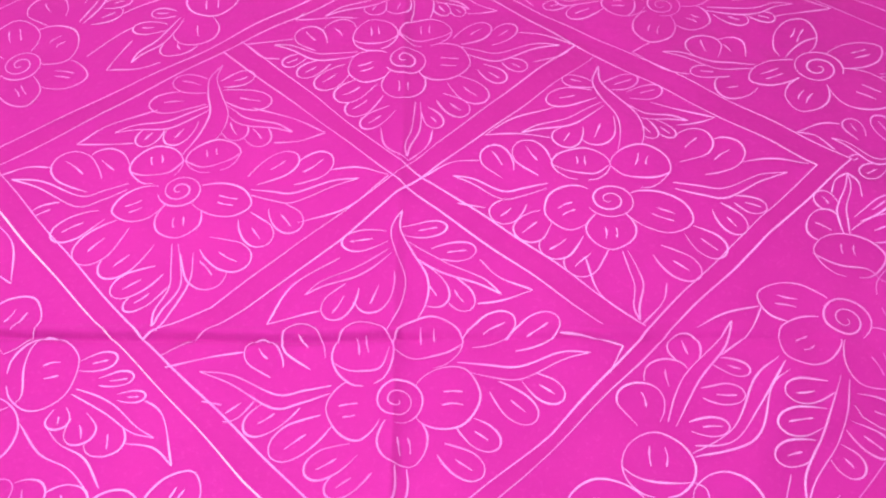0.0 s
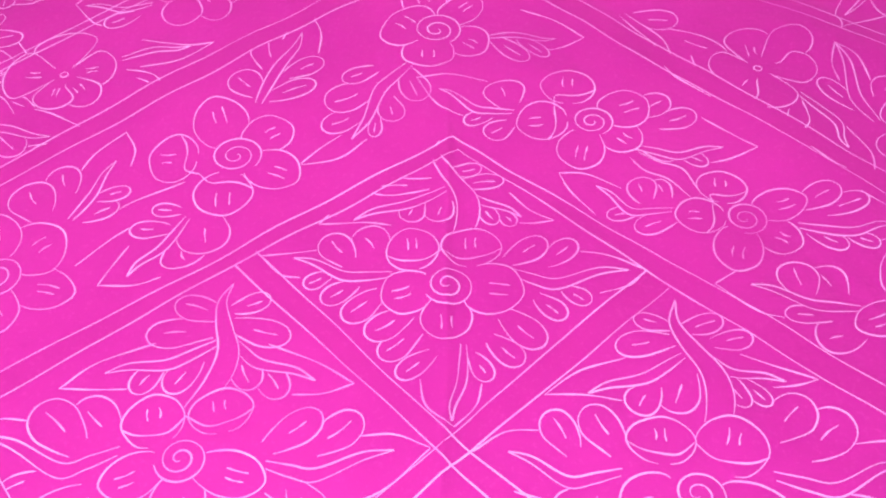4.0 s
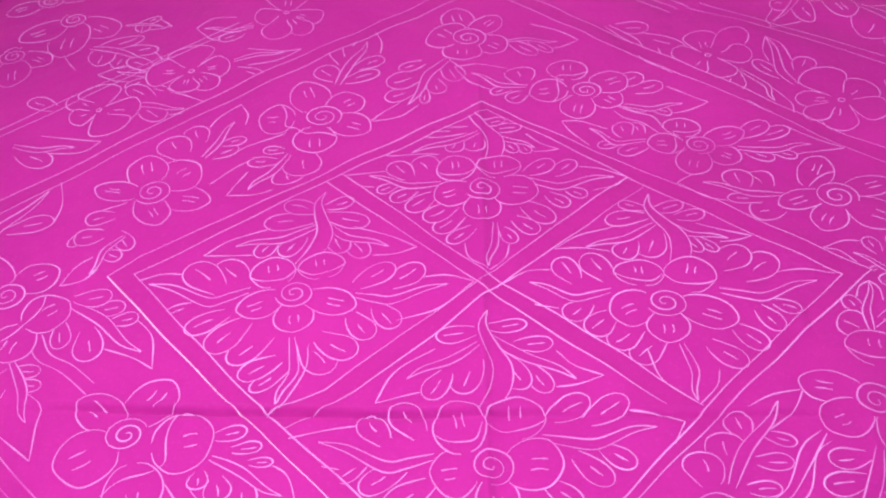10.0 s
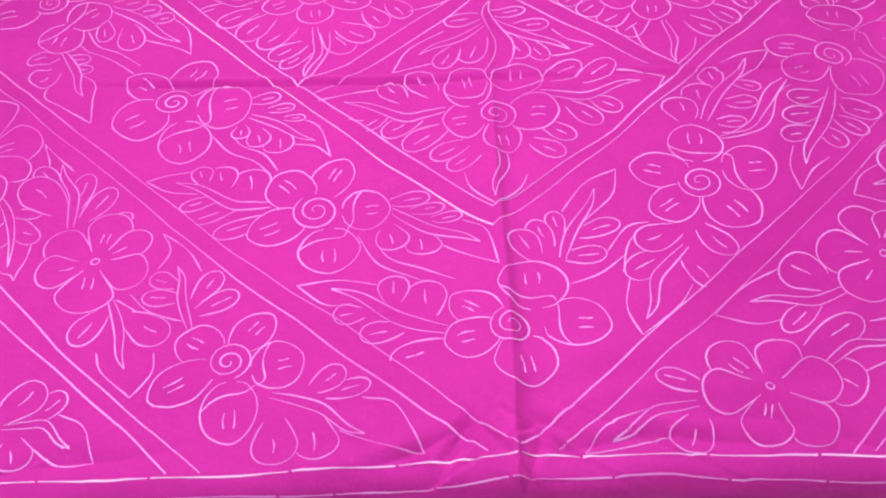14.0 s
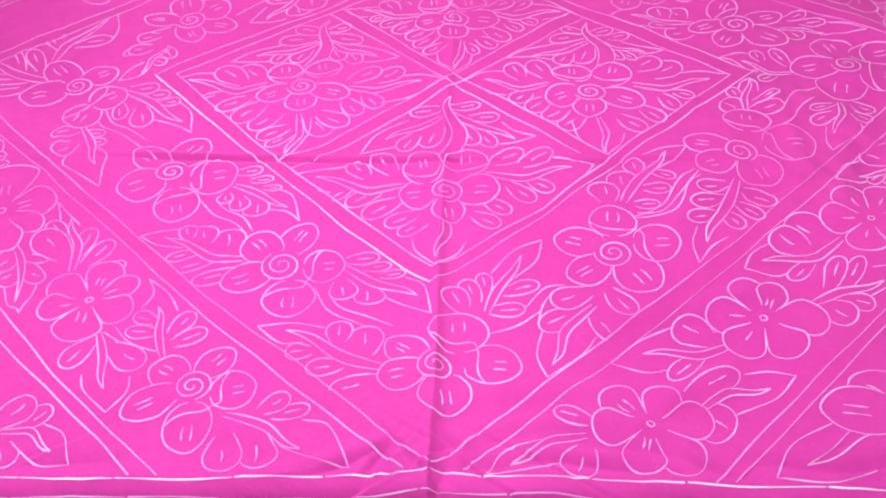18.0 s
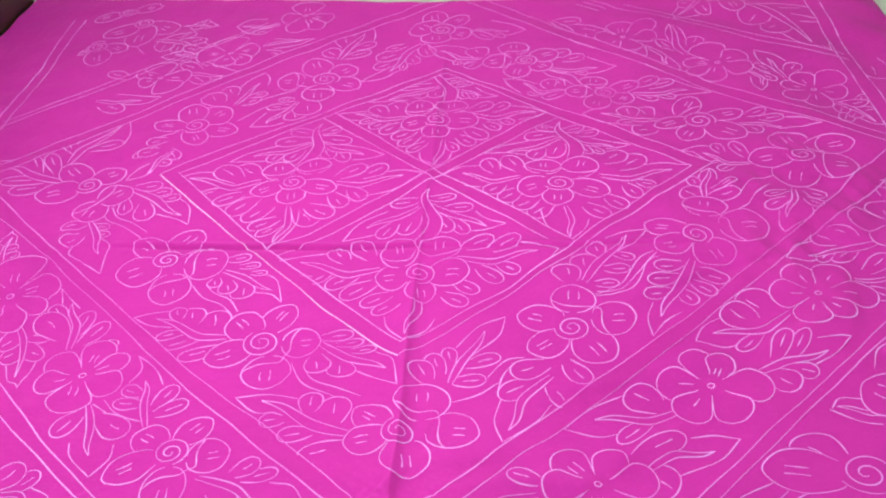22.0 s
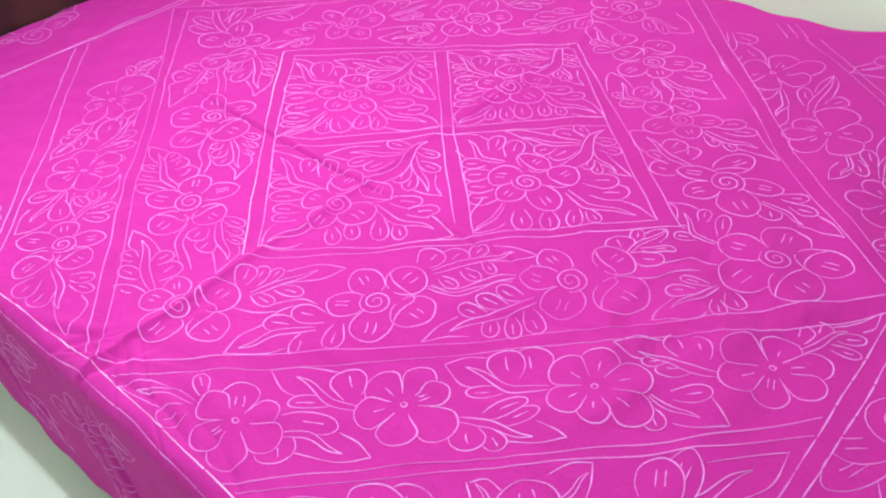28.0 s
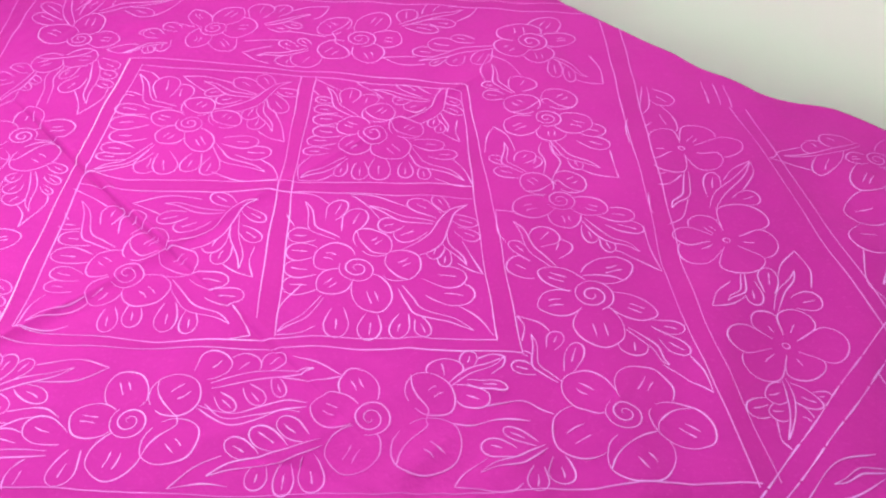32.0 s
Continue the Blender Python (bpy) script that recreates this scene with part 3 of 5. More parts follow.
def leaf(base, tip, left, right, bend=0.08):
    """A feathered leaf: a slim double vein, a pointed outer tip, long lobes on its outer side and short round ones on its inner side."""
    b, d, s = frame_of(base, tip)
    st = Strokes()
    reach = 0.82 if left + right else 0.90
    outer = 1 if bend >= 0 else -1

    def vein(u, off=0.0):
        return b + d * (u * reach) + s * (bend * 3.6 * u * (1 - u) ** 1.2 - bend * 0.35 * u * u + off * (1 - u) ** 0.75)

    edges = [np.array([vein(u, off * (0.45 + 0.55 * min(1, 3 * u))) for u in np.linspace(0, 1, 20)]) for off in (0.050, -0.050)]
    st.line(np.concatenate([edges[0], edges[1][::-1]]))
    lobes, rims = [], []
    for sign, n in ((1, left), (-1, right)):
        if not n:
            q = [vein(0.04, sign * 0.05), vein(0.30) + s * sign * 0.15, vein(0.64) + s * sign * 0.15, b + d * 0.88 + s * sign * 0.050, b + d]
            rims.append(smooth_line(q, 6))
            continue
        long = sign == outer
        span = 0.62 / n if n > 1 else 0.34
        start = 0.06 if n > 1 else 0.28
        for i in range(n):
            ua, ub = start + i * span, start + (i + 1) * span
            p, q = vein(ua, sign * 0.05), vein(ub, sign * 0.05)
            t = q - p
            t = t / (np.linalg.norm(t) + 1e-9) * np.linalg.norm(d)
            side = np.array([-t[1], t[0]]) * sign
            lean, ln = (0.95, 0.25) if long else (1.33, 0.19)
            ln = ln * (1.08 - 0.30 * i / n) * (1.25 if n == 1 else 1.1 if n == 2 else 1.0) + jig(0.012)
            o = (t * math.cos(lean) + side * math.sin(lean)) * ln
            lobes.append((p, q, o))
        p, q, o = lobes[-1]
        q = [q + o * 0.70, b + d * 0.83 + s * sign * (0.115 if long else 0.10), b + d * 0.92 + s * sign * (0.045 if long else 0.020), b + d]
        rims.append(smooth_line(q, 6))
    rib_ob = st.done("leaf_motif", bed_sheet) or bed_sheet
    solid_shape(np.concatenate([edges[0], edges[1][::-1]]))
    for p, q, o in lobes:
        st = Strokes()
        a, m = q - p, (p + q) / 2
        q = (smooth_line([p, p + o * 0.45 - a * 0.05, p + o * 0.84 + a * 0.13, m + o * 1.08, q + o * 0.82 - a * 0.12, q + o * 0.42 + a * 0.05, q + o * 0.04], 5))
        st.line(q, single=True)
        solid_shape(q)
        ticks(st, m + o * 0.58, o * 0.95, a, 1)
        st.done("lobe", rib_ob)
    rim_lines(rims, rib_ob)
    return rib_ob


def rim_lines(rims, rib_ob):
    for q in rims:
        st = Strokes()
        st.line(q, single=True)
        st.done("outline", rib_ob)


def spray(base, mid, end, outlines, lobes):
    """A drawn leaf: a slim double vein from base by mid to end, pointed outlines, and rounded lobes (base, tip, width); all from base."""
    c = np.array(base, float)
    m, e = np.array(mid, float), np.array(end, float)
    side = np.array([-e[1], e[0]])
    st = Strokes()
    bulge = 1 if e[0] * m[1] - e[1] * m[0] > 0 else -1
    edges = []
    for off in (0.046, -0.046):
        edges.append(smooth_line([c + side * off * 0.7, c + m * 0.5 + side * (off * 1.1 + 0.02 * bulge), c + m + side * (off * 1.15 + 0.015 * bulge),
                                  c + (m * 0.42 + e * 0.58) + side * (off * 0.75 - 0.030 * bulge), c + e], 5))
    st.line(np.concatenate([edges[0], edges[1][::-1]]))
    rib_ob = st.done("leaf_motif", bed_sheet)
    if rib_ob is None:
        return None
    solid_shape(np.concatenate([edges[0], edges[1][::-1]]))
    for bx, by, tx, ty, w in lobes:
        st = Strokes()
        lobe(st, c + np.array((bx, by)), c + np.array((tx, ty)), w * 1.1, 1)
        st.done("lobe", rib_ob)
    rim_lines([smooth_line([c + np.array(p, float) for p in o], 7) for o in outlines], rib_ob)
    return rib_ob


def plume(base, tip):
    """The curled plume over a flower: two lines that meet in a point."""
    b, d, s = frame_of(base, tip)
    st = Strokes()
    edges = []
    for o in (0.075, -0.075):
        edges.append(smooth_line([b - d * 0.10 + s * (o * 0.9 + 0.02), b + d * 0.14 + s * (o * 1.2 - 0.10), b + d * 0.38 + s * (o * 1.1 - 0.12), b + d * 0.62 + s * (o * 0.85 - 0.02),
                                  b + d * 0.82 + s * (o * 0.45 + 0.045), b + d], 6))
    st.line(np.concatenate([edges[0], edges[1][::-1]]))
    solid_shape(np.concatenate([edges[0], edges[1][::-1]]))
    return st.done("plume_motif", bed_sheet)


def bud(base, tip, wide):
    st = Strokes()
    b, t = np.array(base, float), np.array(tip, float)
    lobe(st, b, b + (t - b) * 0.93, wide * 1.15, 1)
    return st.done("lobe_motif", bed_sheet)


def stem(*points):
    st = Strokes()
    st.line(smooth_line(points, 8), single=True)
    return st.done("stem_motif", bed_sheet)


def rule(points, mat=None, wide=WIDE, gaps=0):
    """A ruled border line through the points, hand-drawn and slightly wavering."""
    p = [np.array(q, float) for q in points]
    out = []
    for a, b in zip(p, p[1:]):
        k = max(2, int(np.linalg.norm(b - a) / 0.006))
        out += [a + (b - a) * i / k for i in range(k)]
    out = np.array(out + [p[-1]])
    s = np.cumsum(np.r_[0, np.linalg.norm(np.diff(out, axis=0), axis=1)])
    n = np.array([-(out[-1] - out[0])[1], (out[-1] - out[0])[0]])
    n /= np.linalg.norm(n)
    ph = rng.uniform(0, 6)
    out = out + n * (0.0012 * np.sin(s * 14 + ph) + 0.0006 * np.sin(s * 47 + 2 * ph))[:, None]
    st = Strokes()
    if not gaps:
        st.line(out, wide, False, True)
    else:
        cut = [int((i + 1 + jig(0.35)) * len(out) / (gaps + 1)) for i in range(gaps)]
        for a, b in zip([0] + cut, cut + [len(out)]):
            if b - a > 2:
                end = [out[b - 1] * 0.55 + out[b] * 0.45] if b < len(out) else []
                st.line(np.array(list(out[a:b]) + end), wide, False, True)
    return st.done("border_line", bed_sheet, mat)


# ruled diamonds, each a pair of lines
OUT = [[(-0.530, 0.014), (-0.318, -0.190), (-0.131, -0.362), (0.004, -0.474)], [(0.004, -0.474), (0.127, -0.358), (0.266, -0.210), (0.497, 0.022)],
       [(0.497, 0.022), (0.279, 0.186), (0.141, 0.289), (-0.019, 0.410)], [(-0.019, 0.410), (-0.253, 0.235), (-0.494, 0.055), (-0.530, 0.014)]]
INN = [[(-0.494, 0.020), (-0.261, -0.214), (-0.098, -0.353), (0.005, -0.444)], [(0.005, -0.444), (0.154, -0.312), (0.255, -0.198), (0.458, 0.014)],
       [(0.458, 0.014), (0.362, 0.085), (0.197, 0.220), (-0.013, 0.388)], [(-0.013, 0.388), (-0.250, 0.213), (-0.494, 0.020)]]
BAND_A = [[(-0.890, -0.003), (-0.610, -0.243), (-0.480, -0.352), (-0.385, -0.430), (-0.298, -0.504), (-0.217, -0.564), (-0.143, -0.618), (-0.040, -0.699), (0.028, -0.750)], [(0.028, -0.750), (0.081, -0.706), (0.177, -0.612), (0.248, -0.543), (0.324, -0.465), (0.407, -0.386), (0.543, -0.242), (0.636, -0.133), (0.740, -0.002), (0.818, 0.078)],
          [(0.818, 0.072), (0.707, 0.147), (0.516, 0.284), (0.336, 0.451), (-0.030, 0.780)], [(-0.030, 0.780), (-0.287, 0.565), (-0.532, 0.342), (-0.890, 0.000)]]
BAND_B = [[(-0.938, -0.010), (-0.637, -0.245), (-0.477, -0.378), (-0.377, -0.470), (-0.291, -0.540), (-0.211, -0.598), (-0.138, -0.657), (-0.038, -0.733), (-0.002, -0.757)], [(0.066, -0.752), (0.110, -0.715), (0.174, -0.651), (0.268, -0.566), (0.317, -0.515), (0.380, -0.449), (0.455, -0.367), (0.550, -0.274), (0.614, -0.200), (0.748, -0.064), (0.836, 0.055)],
          [(0.830, 0.096), (0.788, 0.123), (0.630, 0.231), (0.526, 0.312), (0.353, 0.475), (-0.025, 0.825)], [(-0.025, 0.825), (-0.324, 0.575), (-0.541, 0.372), (-0.938, -0.005)]]
for loop in (OUT, INN, BAND_A, BAND_B):
    for i, side in enumerate(loop):
        rule(side, BRIGHT if loop is OUT and i == 0 else FAINT if loop in (BAND_A, BAND_B) else None)
# cross lines in the middle
rule([(-0.250, 0.213), (-0.017, 0.001), (0.000, -0.016), (0.209, -0.195)])
rule([(-0.231, 0.230), (-0.001, 0.017), (0.018, -0.000), (0.252, -0.195)])
rule([(-0.262, -0.212), (-0.196, -0.174), (-0.112, -0.087), (-0.017, 0.001), (-0.001, 0.017), (0.198, 0.216)])
rule([(-0.238, -0.232), (-0.160, -0.174), (-0.068, -0.089), (0.000, -0.016), (0.018, -0.000), (0.221, 0.194)])
band_shape([(-0.250, 0.213), (-0.017, 0.001), (0.000, -0.016), (0.209, -0.195)], [(-0.231, 0.230), (-0.001, 0.017), (0.018, -0.000), (0.252, -0.195)])
strip([(-0.250, 0.213), (-0.017, 0.001), (0.000, -0.016), (0.209, -0.195)], [(-0.231, 0.230), (-0.001, 0.017), (0.018, -0.000), (0.252, -0.195)])
band_shape([(-0.262, -0.212), (-0.196, -0.174), (-0.112, -0.087), (-0.017, 0.001), (-0.001, 0.017), (0.198, 0.216)], [(-0.238, -0.232), (-0.160, -0.174), (-0.068, -0.089), (0.000, -0.016), (0.018, -0.000), (0.221, 0.194)])
strip([(-0.262, -0.212), (-0.196, -0.174), (-0.112, -0.087), (-0.017, 0.001), (-0.001, 0.017), (0.198, 0.216)], [(-0.238, -0.232), (-0.160, -0.174), (-0.068, -0.089), (0.000, -0.016), (0.018, -0.000), (0.221, 0.194)])
# outer bands, cut off by the border
rule([(0.345, -0.752), (0.752, -0.316), (0.845, -0.190)], FAINT)
rule([(0.368, -0.750), (0.710, -0.384), (0.852, -0.222)], FAINT)
rule([(-0.285, -0.780), (-0.384, -0.702), (-0.471, -0.632), (-0.573, -0.541), (-0.960, -0.235)])
rule([(-0.318, -0.780), (-0.375, -0.732), (-0.461, -0.663), (-0.553, -0.591), (-0.960, -0.268)])
rule([(-0.960, 0.225), (-0.480, 0.665)], FAINT)
rule([(-0.960, 0.200), (-0.455, 0.668)], FAINT)
rule([(0.345, 0.690), (0.805, 0.385)], FAINT)
rule([(0.370, 0.700), (0.800, 0.412)], FAINT)
for outer, inner in ((OUT, INN), (BAND_B, BAND_A)):
    for a, z in zip(outer, inner):
        band_shape(a, z)
        strip(a, z)
# the long border lines
rule([(-0.985, -0.806), (-0.49, -0.789), (-0.29, -0.782), (-0.095, -0.771), (0.036, -0.760), (0.18, -0.755), (0.37, -0.757), (0.87, -0.738)], BRIGHT, 0.0020, 16)
rule([(-1.000, -0.830), (-0.48, -0.811), (-0.285, -0.803), (-0.094, -0.795), (0.003, -0.785), (0.175, -0.777), (0.37, -0.780), (0.90, -0.760)], None, 0.0019, 19)
rule([(0.880, -0.738), (0.870, -0.45), (0.862, -0.30), (0.846, -0.12), (0.825, 0.06), (0.812, 0.18), (0.788, 0.41), (0.772, 0.72)], None, 0.0023, 22)
rule([(0.910, -0.760), (0.903, -0.45), (0.884, -0.30), (0.868, -0.10), (0.847, 0.08), (0.838, 0.17), (0.815, 0.41), (0.800, 0.72)], None, 0.0023, 26)
rule([(-0.985, -0.806), (-0.968, 0.10), (-0.988, 0.45), (-1.020, 0.74)], None, 0.0030)
rule([(-1.010, -0.830), (-0.945, 0.10), (-0.962, 0.45), (-0.990, 0.74)], None, 0.0030)

solid_shape([(0.880, -0.738), (0.862, -0.30), (0.825, 0.06), (0.788, 0.41), (0.772, 0.72), (0.800, 0.72), (0.815, 0.41), (0.847, 0.08), (0.884, -0.30), (0.910, -0.760)])
solid_shape([(-0.985, -0.806), (-0.29, -0.782), (0.036, -0.760), (0.37, -0.757), (0.87, -0.738), (0.90, -0.760), (0.37, -0.780), (0.003, -0.785), (-0.285, -0.803), (-1.0, -0.83)])
# flowers and leaves, from the middle outwards
flower((-0.262, -0.016), 0.022, True, [(-0.028, 0.011, -0.043, 0.067, 0.95), (0.036, 0.029, 0.024, 0.075, 1.23), (0.020, -0.008, 0.086, -0.021, 0.60), (0.004, -0.021, 0.012, -0.067, 0.98), (-0.017, -0.008, -0.072, -0.033, 0.70)], (-0.004, 0.045))
flower((0.226, -0.036), 0.023, True, [(-0.028, 0.028, -0.029, 0.078, 1.16), (0.030, 0.020, 0.045, 0.078, 0.99), (0.020, 0.001, 0.087, -0.030, 0.64), (-0.000, -0.022, -0.001, -0.067, 1.01), (-0.014, 0.002, -0.069, -0.022, 0.81)], (0.003, 0.052))
flower((-0.014, 0.189), 0.023, True, [(-0.037, 0.019, -0.046, 0.075, 0.91), (0.025, 0.027, 0.022, 0.080, 1.11), (0.017, 0.001, 0.082, -0.004, 0.88), (-0.002, -0.018, 0.003, -0.068, 0.96), (-0.021, -0.001, -0.070, -0.018, 0.94)], (-0.009, 0.046))
flower((0.007, -0.280), 0.022, True, [(-0.029, 0.017, -0.045, 0.088, 0.76), (0.028, 0.035, 0.025, 0.095, 1.04), (0.026, 0.006, 0.081, 0.003, 1.07), (0.005, -0.025, 0.014, -0.067, 0.96), (-0.019, -0.006, -0.068, -0.013, 1.15)], (-0.011, 0.058))
flower((-0.425, -0.244), 0.022, True, [(0.036, -0.018, 0.106, 0.001, 1.06), (0.019, -0.040, 0.041, -0.115, 0.78), (-0.016, -0.023, -0.068, -0.054, 1.11), (-0.016, 0.014, -0.071, 0.051, 0.69), (0.003, 0.028, 0.035, 0.080, 0.87)], (0.053, -0.044))
flower((-0.660, -0.023), 0.022, True, [(0.044, -0.052, 0.091, -0.009, 0.97), (0.044, -0.052, 0.035, -0.115, 0.92), (-0.018, -0.013, -0.092, -0.035, 0.81), (-0.019, 0.023, -0.075, 0.071, 0.74), (0.005, 0.020, 0.054, 0.055, 0.86)])
flower((-0.209, -0.440), 0.024, True, [(0.032, -0.002, 0.089, 0.005, 0.96), (0.018, -0.028, 0.027, -0.094, 0.96), (-0.021, -0.014, -0.077, -0.041, 0.79), (-0.019, 0.019, -0.059, 0.056, 0.93), (0.002, 0.033, 0.028, 0.086, 0.71)], (0.041, -0.028))
flower((0.023, -0.610), 0.020, True, [(0.027, 0.024, 0.022, 0.089, 1.03), (0.035, 0.007, 0.106, 0.005, 0.80), (0.017, -0.022, 0.022, -0.073, 1.09), (-0.019, -0.010, -0.071, -0.021, 0.79), (-0.022, 0.009, -0.067, 0.039, 0.75)], (0.049, 0.034))
flower((0.248, -0.405), 0.022, True, [(0.002, 0.031, 0.003, 0.094, 0.94), (0.029, 0.022, 0.093, 0.020, 1.01), (0.014, -0.009, 0.053, -0.067, 0.84), (-0.012, -0.016, -0.059, -0.049, 0.80), (-0.024, 0.018, -0.079, 0.032, 0.84)], (0.033, 0.046))
flower((0.446, -0.190), 0.022, True, [(0.018, 0.051, 0.023, 0.108, 1.13), (0.038, 0.022, 0.116, 0.026, 1.02), (0.022, -0.025, 0.035, -0.075, 1.09), (-0.015, -0.011, -0.065, -0.039, 0.83), (-0.020, 0.015, -0.080, 0.031, 0.66)], (0.047, 0.048))
flower((0.649, 0.041), 0.021, True, [(0.014, 0.036, 0.099, 0.045, 0.62), (0.016, -0.025, 0.089, -0.037, 1.02), (0.001, 0.027, -0.022, 0.086, 1.02), (-0.019, -0.002, -0.090, -0.009, 0.71), (-0.017, -0.025, -0.027, -0.093, 1.00)], (0.042, 0.012))
flower((0.488, 0.167), 0.026, True, [(-0.035, 0.020, -0.001, 0.086, .6), (-0.032, 0.013, -0.083, -0.021, .6), (-0.006, -0.027, -0.037, -0.070, .8), (0.018, -0.023, 0.077, -0.061, .8), (0.024, 0.017, 0.084, 0.035, .6)])
flower((0.314, 0.292), 0.021, True, [(-0.022, 0.021, -0.019, 0.071, 1.02), (-0.022, 0.001, -0.078, -0.001, 0.79), (-0.012, -0.027, -0.022, -0.078, 0.91), (0.019, 0.017, 0.071, 0.029, 0.70), (0.014, -0.014, 0.056, -0.038, 0.90)], (-0.033, 0.021))
flower((0.150, 0.438), 0.022, True, [(-0.028, 0.031, -0.026, 0.093, 0.98), (-0.030, 0.004, -0.092, -0.002, 0.95), (-0.014, -0.026, -0.021, -0.078, 0.93), (0.019, 0.017, 0.070, 0.036, 1.03), (0.017, -0.010, 0.054, -0.042, 0.92)], (-0.045, 0.028))
flower((-0.279, 0.372), 0.027, True, [(-0.046, -0.004, -0.105, -0.008, 1.15), (-0.009, -0.026, 0.000, -0.091, 0.94), (0.027, -0.014, 0.082, -0.031, 0.90), (0.008, 0.018, 0.058, 0.057, 0.86), (-0.020, 0.026, -0.049, 0.101, 0.71)], (-0.038, -0.030))
flower((-0.515, 0.191), 0.024, True, [(-0.043, -0.033, 0.031, -0.070, 0.53), (-0.032, -0.008, -0.094, 0.011, 0.55), (-0.011, 0.019, -0.035, 0.084, 0.80), (0.011, 0.015, 0.058, 0.063, 1.00), (0.016, -0.009, 0.094, -0.021, 0.58)])
flower((0.279, -0.684), 0.006, False, [(-0.005, 0.005, -0.051, 0.048, .6), (0.003, 0.006, 0.024, 0.055, .8), (-0.007, -0.001, -0.067, -0.008, .8), (-0.001, -0.007, -0.014, -0.063, .9), (0.005, -0.005, 0.051, -0.058, .7), (0.007, 0.001, 0.073, 0.014, .5)])
flower((0.431, -0.518), 0.006, False, [(-0.002, 0.007, -0.023, 0.067, .7), (-0.007, 0.001, -0.070, 0.007, .7), (-0.004, -0.006, -0.041, -0.054, .7), (0.004, -0.006, 0.037, -0.055, .8), (0.007, 0.001, 0.082, 0.008, .8), (0.003, 0.006, 0.025, 0.060, .6)])
flower((0.603, -0.334), 0.006, False, [(-0.003, 0.006, -0.032, 0.061, .8), (-0.007, -0.000, -0.068, -0.001, .7), (-0.002, -0.006, -0.023, -0.064, .7), (0.004, -0.006, 0.037, -0.052, .8), (0.007, 0.000, 0.085, 0.003, .7), (0.004, 0.006, 0.041, 0.068, .6)])
flower((0.756, -0.152), 0.006, False, [(-0.002, 0.006, -0.015, 0.058, .8), (-0.007, -0.000, -0.072, -0.003, .7), (-0.003, -0.006, -0.034, -0.071, .7), (0.003, -0.006, 0.031, -0.065, .8), (0.007, -0.000, 0.075, -0.004, .7), (0.005, 0.004, 0.059, 0.049, .5)])
flower((-0.278, -0.652), 0.021, True, [(0.027, -0.012, 0.081, 0.004, 0.98), (0.008, -0.025, 0.015, -0.096, 0.76), (-0.029, -0.011, -0.079, -0.044, 0.72), (-0.015, 0.011, -0.061, 0.034, 0.89), (0.003, 0.018, 0.038, 0.062, 0.67)], (0.034, -0.030))
flower((-0.461, -0.514), 0.007, False, [(0.001, 0.008, 0.008, 0.074, .7), (0.006, 0.004, 0.059, 0.038, .6), (0.007, -0.003, 0.064, -0.023, .7), (0.000, -0.008, 0.001, -0.073, .95), (-0.007, -0.002, -0.066, -0.022, .65), (-0.007, 0.004, -0.065, 0.034, .65)])
flower((-0.661, -0.341), 0.008, False, [(-0.002, 0.009, -0.028, 0.102, .7), (0.008, 0.003, 0.075, 0.030, .6), (0.008, -0.004, 0.076, -0.036, .7), (0.004, -0.008, 0.044, -0.083, 1), (-0.004, -0.008, -0.022, -0.052, .7), (-0.009, 0.002, -0.080, 0.022, .6)])
flower((-0.533, 0.510), 0.007, False, [(-0.002, 0.008, -0.019, 0.078, .8), (0.008, 0.002, 0.065, 0.018, .6), (0.006, -0.006, 0.052, -0.051, .8), (-0.000, -0.008, -0.003, -0.063, .8), (-0.008, -0.000, -0.080, -0.003, .6)])
flower((0.362, 0.533), 0.007, False, [(-0.006, 0.000, -0.061, 0.003, .7), (-0.004, -0.006, -0.043, -0.061, .7), (0.002, -0.007, 0.017, -0.073, .7), (0.007, 0.000, 0.073, 0.004, .7), (0.007, 0.007, 0.069, 0.070, .7), (-0.001, 0.007, -0.007, 0.074, .7)])
flower((0.548, 0.392), 0.007, False, [(-0.007, 0.001, -0.068, 0.011, .7), (-0.006, -0.004, -0.063, -0.044, .7), (-0.002, -0.007, -0.023, -0.075, .7), (0.006, -0.003, 0.063, -0.034, .7), (0.006, 0.004, 0.057, 0.045, .7), (-0.002, 0.009, -0.022, 0.090, .7)])
flower((0.718, 0.283), 0.007, False, [(-0.002, 0.008, -0.021, 0.066, .9), (0.006, 0.006, 0.056, 0.053, .6), (0.008, -0.003, 0.057, -0.024, .8), (-0.000, -0.008, -0.002, -0.076, .8), (-0.007, -0.005, -0.060, -0.047, .6), (-0.008, 0.003, -0.059, 0.021, .7)])
flower((-0.396, 0.699), 0.007, False, [(-0.007, -0.002, -0.057, -0.018, .7), (-0.001, -0.008, -0.011, -0.089, .8), (0.004, -0.006, 0.051, -0.076, .8), (0.007, -0.003, 0.067, -0.030, .6), (-0.001, 0.008, -0.008, 0.079, .8)])
flower((-0.811, 0.697), 0.023, True, [(-0.025, -0.020, -0.084, -0.071, .7), (0.027, -0.056, 0.020, -0.129, .9), (0.037, -0.012, 0.100, -0.059, .8)])
flower((-0.886, 0.575), 0.022, True, [(0.010, -0.038, 0.033, -0.096, .9), (0.025, 0.005, 0.080, -0.026, .7)])
flower((-1.120, -0.294), 0.037, True, [(-0.068, 0.015, -0.178, 0.036, .8), (-0.008, 0.038, -0.025, 0.101, .8), (-0.016, -0.039, -0.038, -0.073, .7)])
